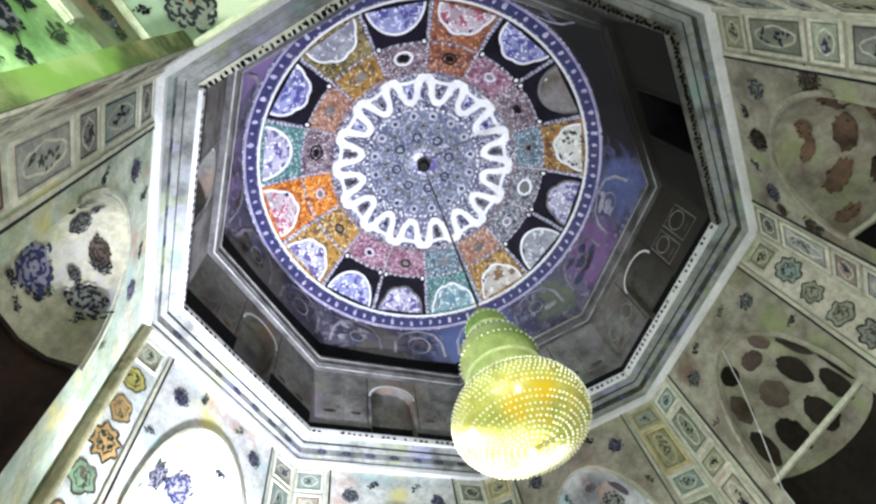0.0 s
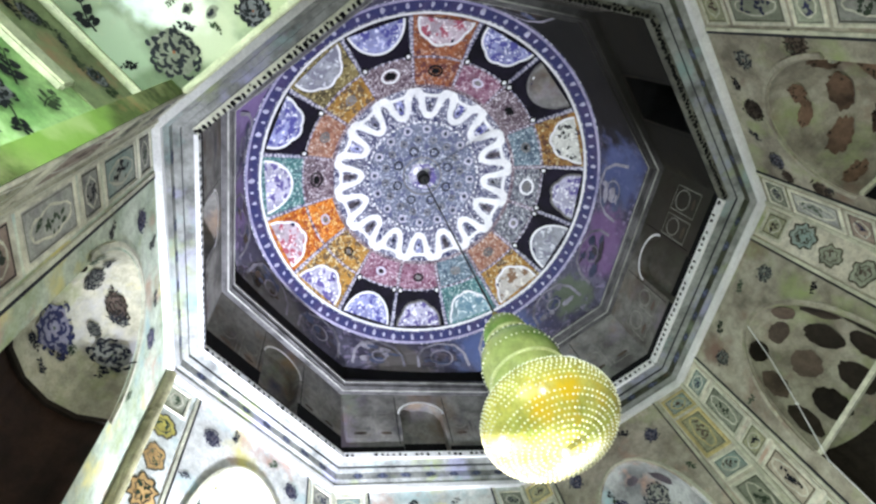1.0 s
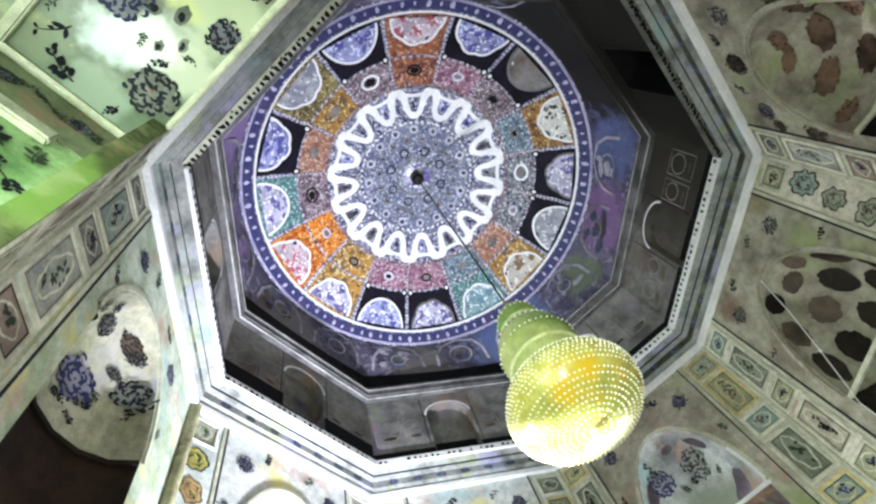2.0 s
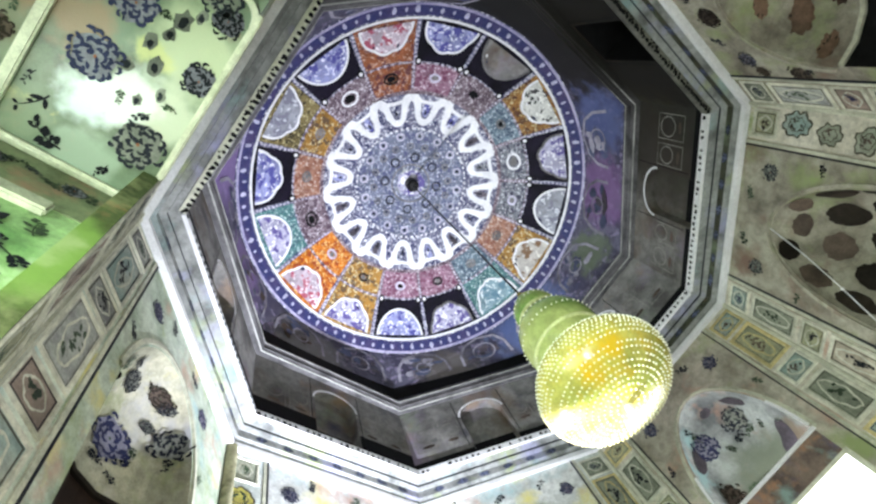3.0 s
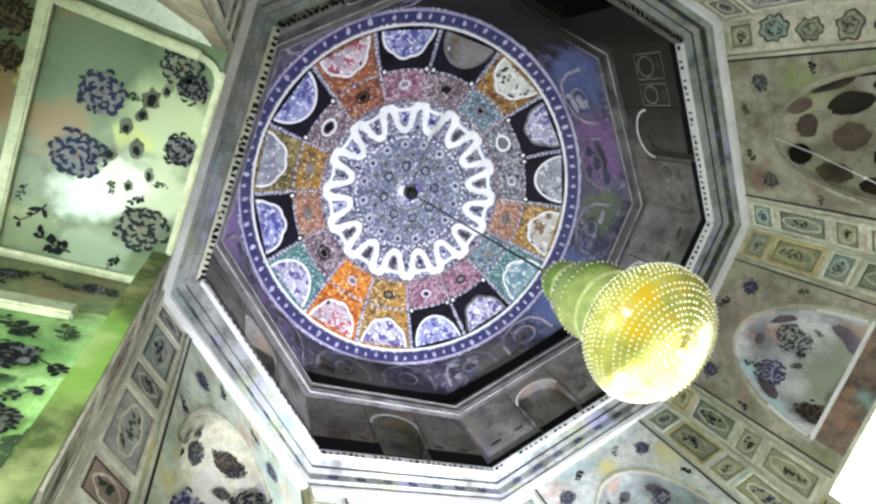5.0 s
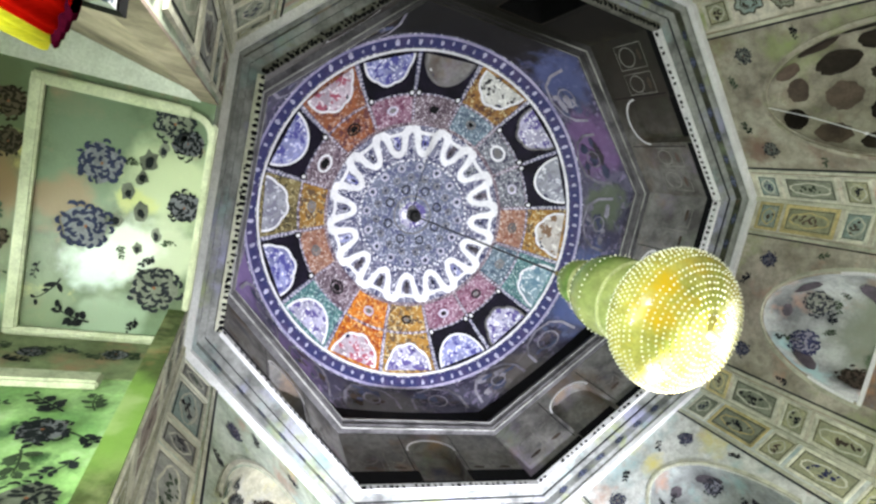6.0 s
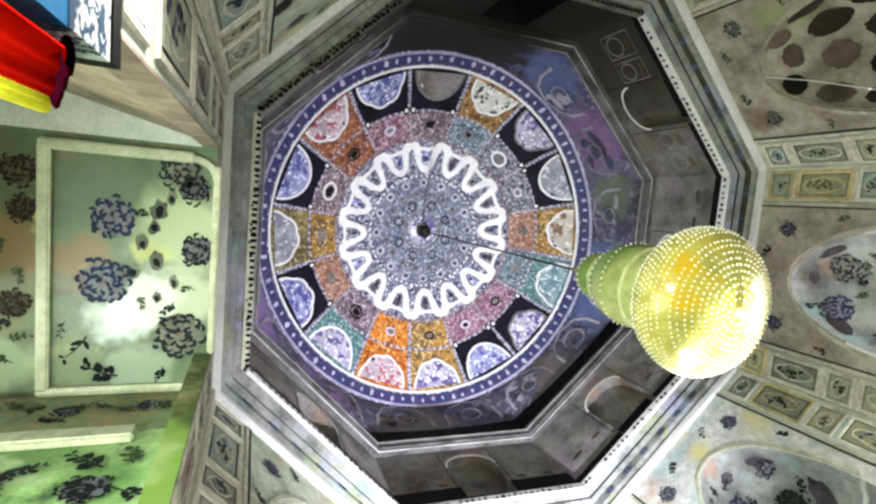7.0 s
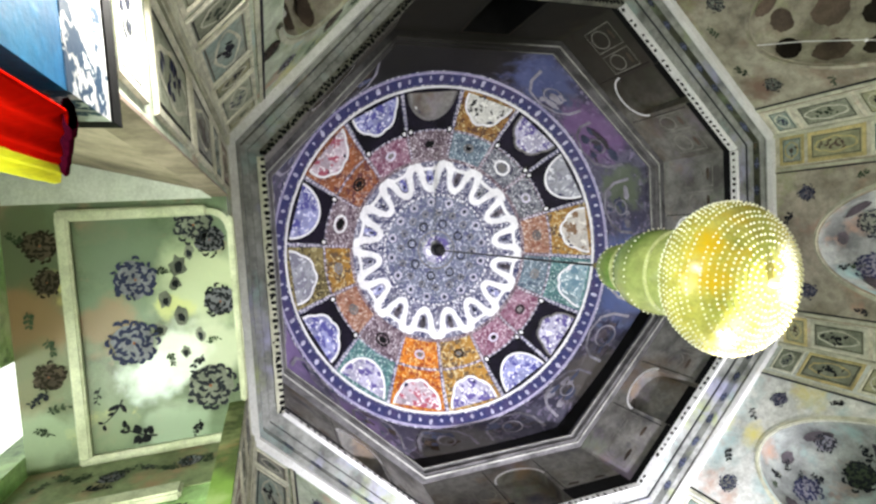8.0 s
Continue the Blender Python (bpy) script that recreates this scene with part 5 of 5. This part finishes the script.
for k in range(16):
    mid = k * STEP + radians(TURN)
    hw = STEP / 2 * 0.93
    seg = sector("arch_panel", FIELD[k], 2.155, 2.745, mid - hw, mid + hw, 0.012)
    sector("inner_panel", INNER[k], 1.69, 2.12, mid - hw * 0.98, mid + hw * 0.98, 0.014)
    # pale lunette standing on the white ring
    bm = bmesh.new()
    W2, R0, R1 = 0.40, 2.725, 2.31
    lobe = lambda t: 1 - 0.07 * (1 - abs(math.sin(3.5 * t))) if k % 3 != 1 else 1
    path = [(-W2 * math.cos(t) * (1 - 0.06 * math.sin(t)) * lobe(t), R0 - (R0 - R1) * math.sin(t) ** 0.85 * lobe(t)) for t in [i * math.pi / 42 for i in range(43)]]
    put_c = lambda x, y, lift=0.02: cap(y, mid + x / 2.5, lift)
    vs = [bm.verts.new(put_c(x, y)) for x, y in path]
    bm.faces.new(vs)
    lun = part("lunette", bm, LUNE[k], dome)
    bm = bmesh.new()
    ribbon(bm, path, 0.036, lambda x, y: put_c(x, y, 0.026), False)
    part("lunette_rim", bm, M_LINE if FIELD[k] is not M_NIGHT or k % 2 else M_FADED, lun)
    bm = bmesh.new()
    for i in range(9):
        blot(bm, rng.uniform(-.27, .27), rng.uniform(2.42, 2.68), 0.045, 0.03, lambda x, y: put_c(x, y, 0.026), 7, 0.25, rng, i % 2, rng.uniform(0, 3))
    part("painted_flowers", bm, [M_INDIGO, M_LINE], lun)
    # dotted line between two arches
    bm = bmesh.new()
    edge = mid + STEP / 2
    for i in range(17):
        blot(bm, 0, 1.76 + i * 0.059, 0.021, 0.019, lambda x, y: cap(y, edge + x / 2.4, 0.022), 6, 0.2, rng)
    part("dotted_line", bm, M_DOT, dome)
    if FIELD[k] is M_NIGHT or k == 0:
        for s in (-1, 1):
            bm = bmesh.new()
            blot(bm, s * 0.42, 2.165, 0.072, 0.066, lambda x, y: put_c(x, y, 0.024), 9, mat=0)
            blot(bm, s * 0.42, 2.165, 0.036, 0.032, lambda x, y: put_c(x, y, 0.030), 9, mat=1)
            part("corner_roundel", bm, [M_BLACK, M_LINE], dome)
    # medallion inside the arch ring
    bm = bmesh.new()
    big = {7: 0.13, 10: 0.12, 4: 0.11, 12: 0.13, 8: 0.10}.get(k, 0.075)
    put_m = lambda x, y, lift=0.022: cap(y, mid + x / 1.9, lift)
    oval = [(big * 1.1 * math.cos(t) + rng.uniform(-.006, .006), 1.92 + big * 0.8 * math.sin(t) + rng.uniform(-.006, .006)) for t in [i * math.pi / 8 for i in range(16)]]
    if k != 10:
        ribbon(bm, oval, 0.035, put_m, True, 0)
    blot(bm, 0, 1.92, big * 0.72, big * 0.5, lambda x, y: put_m(x, y, 0.020), 12, 0.15, rng, mat=1)
    part("medallion", bm, [M_BLACK if k in (4, 8) else M_LINE if k in (7, 12) else rng.choice([M_DOT, M_FADED, M_BLACK]), M_BLACK if k in (7, 8, 10) or rng.random() < 0.4 else M_FADED], dome)
    # white petal, its round tip towards the middle
    bm = bmesh.new()
    put_p = lambda x, y, lift=0.022: cap(y, mid + x / 1.45, lift)
    side = [(0.298, 1.600), (0.262, 1.590), (0.222, 1.565), (0.188, 1.52), (0.168, 1.45), (0.156, 1.37), (0.142, 1.29), (0.114, 1.215), (0.064, 1.165), (0.0, 1.150)]
    wob = lambda: rng.uniform(-.008, .008)
    pth = [(x + wob(), y + wob()) for x, y in side] + [(-x + wob(), y + wob()) for x, y in reversed(side[:-1])]
    thick = [0.07, 0.12, 0.150, 0.142, 0.130, 0.120, 0.115, 0.115, 0.12, 0.125]
    ribbon(bm, pth, thick + thick[-2::-1], put_p, False)
    ribbon(bm, [(-0.18, 1.545), (-0.10, 1.515), (0, 1.505), (0.10, 1.515), (0.18, 1.545)], 0.06, lambda x, y: put_p(x, y, 0.026), False)
    pet = part("petal", bm, M_LINE, dome, "white painted petal")
    bm = bmesh.new()
    blot(bm, 0, 1.37, 0.062, 0.13, put_p, 11, 0.15, rng)
    blot(bm, 0, 1.33, 0.025, 0.05, lambda x, y: put_p(x, y, 0.026), 7, 0.3, rng, 1)
    part("petal_heart", bm, [rng.choice([M_ASH, M_DOME, M_PLUM, M_SKY]), M_INK], pet)
    # fine rosettes in the centre
    for rr, sz in ((0.90, 0.065), (0.71, 0.055)):
        aa = mid + (STEP / 2 if rr < 0.8 else 0)
        bm = bmesh.new()
        ribbon(bm, [(sz * math.cos(t), rr + sz * math.sin(t)) for t in [i * math.pi / 5 for i in range(10)]], 0.024, lambda x, y: cap(y, aa + x / rr, 0.022), True)
        blot(bm, 0, rr, sz * 0.45, sz * 0.45, lambda x, y: cap(y, aa + x / rr, 0.022), 7, mat=1)
        part("small_rosette", bm, [M_FADED if rr < 0.8 else M_DOT, M_INK], dome)
    bm = bmesh.new()
    for i in range(4):
        blot(bm, 0, 1.03, 0.022, 0.022, lambda x, y: cap(y, mid + (i - 1.5) * STEP / 4 + x / 1.03, 0.022), 6)
    part("dotted_arc", bm, M_LINE, dome)
for k in range(8):
    bm = bmesh.new()
    aa = k * math.pi / 4 + 0.3
    ribbon(bm, [(0.075 * math.cos(t), 0.50 + 0.075 * math.sin(t)) for t in [i * math.pi / 6 for i in range(12)]], 0.03, lambda x, y: cap(y, aa + x / 0.5, 0.02), True)
    part("dark_roundel", bm, M_INK, dome)
bm = bmesh.new()
blot(bm, 0, 0, 0.26, 0.26, lambda x, y: cap(math.hypot(x, y), math.atan2(y, x), 0.02), 16, 0.1, rng)
part("centre_disc", bm, M_MILK, dome, "pale disc at the crown")

# ---- chandelier on a long rod ----
chandelier = new("chandelier")
chandelier.location = (0, 0, 3.72)
tagged(chandelier, "tiered yellow crystal chandelier hanging on a long dark rod", "chandelier")


def lathe(name, prof, mat, label="", n=48):
    bm = bmesh.new()
    revolve(bm, [(max(r, 0.002), z - 3.72) for r, z in prof], n)
    return part(name, bm, mat, chandelier, label, True)


BOWL = [(0.0, 3.86), (0.16, 3.868), (0.30, 3.895), (0.41, 3.95), (0.485, 4.02), (0.522, 4.10), (0.526, 4.17), (0.505, 4.25), (0.45, 4.33), (0.37, 4.40), (0.29, 4.44)]
MIDDLE = [(0.25, 4.44), (0.29, 4.52), (0.325, 4.60), (0.345, 4.70), (0.345, 4.82), (0.325, 4.94), (0.27, 5.04), (0.19, 5.10)]
TOP = [(0.17, 5.12), (0.205, 5.16), (0.215, 5.23), (0.20, 5.33), (0.14, 5.43), (0.07, 5.50), (0.02, 5.58)]
bowl = lathe("bowl", BOWL, M_BOWL, "amber crystal bowl strung with beads", 64)
middle = lathe("middle_tier", MIDDLE, M_SHADE, "green-yellow glass bell")
top_tier = lathe("top_tier", TOP, M_SHADE, "small green-yellow glass bell")
for r, z in ((0.30, 4.435), (0.33, 4.60), (0.205, 5.15)):
    lathe("rim", [(r - 0.02, z - 0.012), (r + 0.006, z - 0.012), (r + 0.014, z), (r + 0.006, z + 0.012), (r - 0.02, z + 0.012)], M_RING, "bright glass rim")
lathe("rod", [(0.012, 5.56), (0.012, 10.2), (0.0, 10.2)], M_IRON, "thin dark hanging rod", 8)
lathe("collar", [(0.0, 5.545), (0.035, 5.55), (0.04, 5.58), (0.03, 5.62), (0.014, 5.66)], M_BRASS, "brass collar on the rod", 16)
lathe("finial", [(0.0, 3.805), (0.02, 3.81), (0.034, 3.835), (0.02, 3.88)], M_BEAD, "", 12)


def along(prof, s):
    """Point of a profile, s from 0 at its start to 1."""
    x = s * (len(prof) - 1)
    i = min(int(x), len(prof) - 2)
    f = x - i
    return prof[i][0] * (1 - f) + prof[i + 1][0] * f, prof[i][1] * (1 - f) + prof[i + 1][1] * f


OCTA = [(1, 0, 0), (0, 1, 0), (-1, 0, 0), (0, -1, 0), (0, 0, 1), (0, 0, -1)]


def bead_rows(name, prof, rows, size, gap, under, label):
    """Strings of small cut beads laid round a bell, row by row."""
    bm = bmesh.new()
    for q, s in enumerate(rows):
        r, z = along(prof, s)
        n = max(8, int(2 * math.pi * r / gap))
        for i in range(n):
            if rng.random() < 0.05:
                continue
            a = 2 * math.pi * (i + 0.5 * (q % 2) + rng.uniform(-.12, .12)) / n
            c = Vector(((r + 0.006) * math.cos(a), (r + 0.006) * math.sin(a), z - 3.724))
            k = size * rng.uniform(0.8, 1.2)
            faces(bm, [c + Vector(o) * k for o in OCTA], [(0, 1, 4), (1, 2, 4), (2, 3, 4), (3, 0, 4), (1, 0, 5), (2, 1, 5), (3, 2, 5), (0, 3, 5)])
    part(name, bm, M_BEAD, under, label)["kind"] = "stuff"


bead_rows("bead_work", BOWL, [0.05, 0.08, 0.11, 0.14, 0.17, 0.20, 0.235, 0.27, 0.31, 0.35] + [0.43, 0.475, 0.52, 0.565, 0.61, 0.655] + [0.73, 0.78, 0.83, 0.88, 0.93, 0.97], 0.0095, 0.036, bowl, "rows of bright crystal beads")
bead_rows("bead_work", MIDDLE, [0.10, 0.28, 0.55, 0.80], 0.009, 0.05, middle, "rows of bright crystal beads")
bead_rows("bead_work", TOP, [0.12, 0.45], 0.008, 0.05, top_tier, "rows of bright crystal beads")

# hook and rose at the crown
hook = new("ceiling_hook")
hook.location = (0, 0, 10.2)
tagged(hook, "black iron hook with a round plate at the dome crown", "hook")
bm = bmesh.new()
revolve(bm, [(0.002, -0.02), (0.07, -0.02), (0.115, 0.02), (0.115, 0.25), (0.002, 0.25)], 16)
part("plate", bm, M_IRON, hook)

# ---- lamps of the place, with added helpers ----
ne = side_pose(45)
# Lamp inferred from the north-east glare; its stand is an unseen addition.
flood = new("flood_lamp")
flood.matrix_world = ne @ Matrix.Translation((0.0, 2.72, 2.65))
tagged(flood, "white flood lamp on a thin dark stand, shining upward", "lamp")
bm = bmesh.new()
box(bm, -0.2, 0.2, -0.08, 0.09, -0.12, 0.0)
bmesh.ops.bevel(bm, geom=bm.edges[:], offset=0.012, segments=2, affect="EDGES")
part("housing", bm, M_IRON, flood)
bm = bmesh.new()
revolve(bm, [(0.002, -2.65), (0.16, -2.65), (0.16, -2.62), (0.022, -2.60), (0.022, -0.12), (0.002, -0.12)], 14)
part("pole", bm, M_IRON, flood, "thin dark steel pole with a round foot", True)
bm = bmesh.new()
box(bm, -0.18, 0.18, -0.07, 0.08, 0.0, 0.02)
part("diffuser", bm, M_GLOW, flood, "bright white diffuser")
# Housing for the added spot; no such head is known here.
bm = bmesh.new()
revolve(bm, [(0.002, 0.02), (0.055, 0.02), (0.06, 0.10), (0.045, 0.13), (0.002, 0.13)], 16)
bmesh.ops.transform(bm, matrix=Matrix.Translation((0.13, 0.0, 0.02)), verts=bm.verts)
part("spot_head", bm, M_IRON, flood, "added spot head, unseen, turned to the chandelier", True)
lamp("flood_light", "AREA", tuple(ne @ Vector((0, 2.725, 2.70))), 315, (0.82, 0.86, 1.0), 0.22, tuple(ne @ Vector((0, 2.2, 9.0))), spread=98)
# Extra spot, unseen, added to whiten the chandelier's north-east side.
lamp("chandelier_fill_spot", "SPOT", tuple(ne @ Vector((0.13, 2.66, 2.86))), 3600, (1.0, 0.98, 0.95), 0.04, (0, 0, 4.16), spread=15.5)
nwp = side_pose(135)
lamp("doorway_daylight", "AREA", tuple(nwp @ Vector((0.1, BAY_END + 0.1, 2.6))), 62, (0.72, 1.0, 0.72), 1.4, tuple(nwp @ Vector((0.3, 0.6, 4.4))), 3.6, 120)

# added tube lamp, unseen, low beside the bay to brighten the walls
tube = new("tube_lamp")
tube.matrix_world = nwp @ Matrix.Translation((-1.13, VA - 0.07, 1.72))
tagged(tube, "added tube lamp, unseen, low in the corner by the bay", "lamp")
bm = bmesh.new()
box(bm, -0.03, 0.03, 0.02, 0.07, -0.6, 0.6)
part("batten", bm, M_LINE, tube)
bm = bmesh.new()
revolve(bm, [(0.002, -0.56), (0.016, -0.56), (0.016, 0.56), (0.002, 0.56)], 10)
part("tube", bm, M_GLOW, tube, "glowing white tube", True)
lamp("fill_tube_light", "AREA", tuple(nwp @ Vector((-1.13, VA - 0.14, 1.72))), 85, (0.99, 0.99, 0.95), 0.05, tuple(nwp @ Vector((-0.55, 2.2, 2.0))), 1.1)

# second tube on the green side of the bay
bay_tube = new("tube_lamp")
bay_tube.matrix_world = nwp @ Matrix.Translation((BW - 0.07, 4.36, 3.15))
tagged(bay_tube, "white tube lamp upright on the green bay wall", "lamp")
bm = bmesh.new()
box(bm, 0.02, 0.07, -0.03, 0.03, -0.6, 0.6)
part("batten", bm, M_LINE, bay_tube)
bm = bmesh.new()
revolve(bm, [(0.002, -0.56), (0.016, -0.56), (0.016, 0.56), (0.002, 0.56)], 10)
part("tube", bm, M_GLOW, bay_tube, "glowing white tube", True)
lamp("bay_tube_light", "AREA", tuple(nwp @ Vector((BW - 0.12, 4.36, 3.15))), 54, (0.90, 1.0, 0.88), 0.06, tuple(nwp @ Vector((BW - 0.14, 3.4, 3.98))), 1.1)

# small bulb higher up in the same corner
bulb_at = Vector((-1.18, VA - 0.17, 3.02))
bulb_lamp = new("bulb_lamp")
bulb_lamp.matrix_world = nwp @ Matrix.Translation(bulb_at)
tagged(bulb_lamp, "bare white bulb on a wall holder in the corner", "lamp")
bm = bmesh.new()
revolve(bm, [(0.002, -0.055), (0.022, -0.05), (0.036, -0.03), (0.040, -0.005), (0.032, 0.025), (0.016, 0.05), (0.002, 0.05)], 16)
part("bulb", bm, M_GLOW, bulb_lamp, "glowing white glass bulb", True)
bm = bmesh.new()
revolve(bm, [(0.002, 0.052), (0.020, 0.052), (0.022, 0.10), (0.002, 0.10)], 12)
box(bm, -0.012, 0.012, 0.0, 0.168, 0.08, 0.10)
part("holder", bm, M_IRON, bulb_lamp, "black holder with an arm")
lamp("bulb_light", "POINT", tuple(nwp @ (bulb_at - Vector((0, 0.02, 0.10)))), 52, (0.97, 1.0, 0.97), 0.035)

# bright window low in the south-east niche
se = side_pose(315)
win = new("window_1")
win.matrix_world = se
tagged(win, "overexposed white window below the niche", "window", kind="structure")
bm = bmesh.new()
box(bm, -1.08, 0.66, VA - 0.022, VA - 0.014, 2.5, 4.10)
part("pane", bm, M_DAY, win, "white glowing pane")
bm = bmesh.new()
for x0, x1, z0, z1 in ((-1.14, -1.08, 2.44, 4.14), (0.66, 0.72, 2.44, 4.14), (-1.08, 0.66, 2.44, 2.5), (-1.08, 0.66, 4.10, 4.14)):
    box(bm, x0, x1, VA - 0.05, VA, z0, z1)
part("window_frame", bm, M_FRAME, win)
lamp("window_light", "AREA", tuple(se @ Vector((-0.2, VA - 0.06, 3.25))), 105, (0.94, 0.97, 1.0), 1.5, tuple(se @ Vector((0, 0, 5.6))), 1.4)

# ---- curtain gathered on the bay's side ----
curtain = new("door_curtain")
curtain.matrix_world = nwp
tagged(curtain, "hanging door curtain of bright red and yellow cloth", "curtain")
for nm, mat, v0, v1 in (("red_cloth", M_CLOTH_R, 3.222, 3.41), ("yellow_cloth", M_CLOTH_Y, 3.405, 3.57)):
    bm = bmesh.new()
    def drape(i, j):
        v = v0 + (v1 - v0) * i / 32
        top = min(3.32, 2.52 + (v - 3.24) * 2.9)
        return (-0.692 + 0.004 * math.sin(v * 70) + 0.002 * math.sin(v * 131 + j), v, 0.4 + (top - 0.4) * j / 10)
    grid(bm, drape, 32, 10)
    o = part(nm, bm, mat, curtain, smooth=True)
    sol = o.modifiers.new("thickness", "SOLIDIFY")
    sol.thickness = 0.006
bm = bmesh.new()


def hem(i, j):
    v = 3.225 + 0.185 * i / 12
    a, r = j * math.pi / 4, 0.024 + 0.006 * math.sin(i * 1.7)
    return (-0.695 + r * math.cos(a), v, 2.52 + (v - 3.24) * 2.9 + 0.015 + 1.3 * r * math.sin(a))


grid(bm, hem, 12, 8)
part("hem", bm, M_CLOTH_D, curtain, "dark red rolled hem", True)

# ---- loose wire strung in front of the south niche ----
sth = side_pose(270)
wire = new("wire")
wire.matrix_world = sth
tagged(wire, "thin pale wire with a small knot hanging before the niche", "wire")
PTS = [Vector((-0.05, VA, 5.74)), Vector((-0.18, VA - 0.05, 5.25)), Vector((-0.38, VA - 0.06, 4.78)), Vector((-0.66, VA - 0.01, 4.3)), Vector((-0.72, VA - 0.004, 3.0))]
bm = bmesh.new()
grid(bm, lambda i, j: PTS[i] + Vector((0.006 * math.cos(j * math.pi / 3), 0.006 * math.sin(j * math.pi / 3), 0)), 4, 6)
part("strand", bm, M_LINE, wire, "", True)
bm = bmesh.new()
bmesh.ops.create_icosphere(bm, subdivisions=2, radius=0.018, matrix=Matrix.Translation(PTS[2]))
part("knot", bm, M_LINE, wire, "", True)
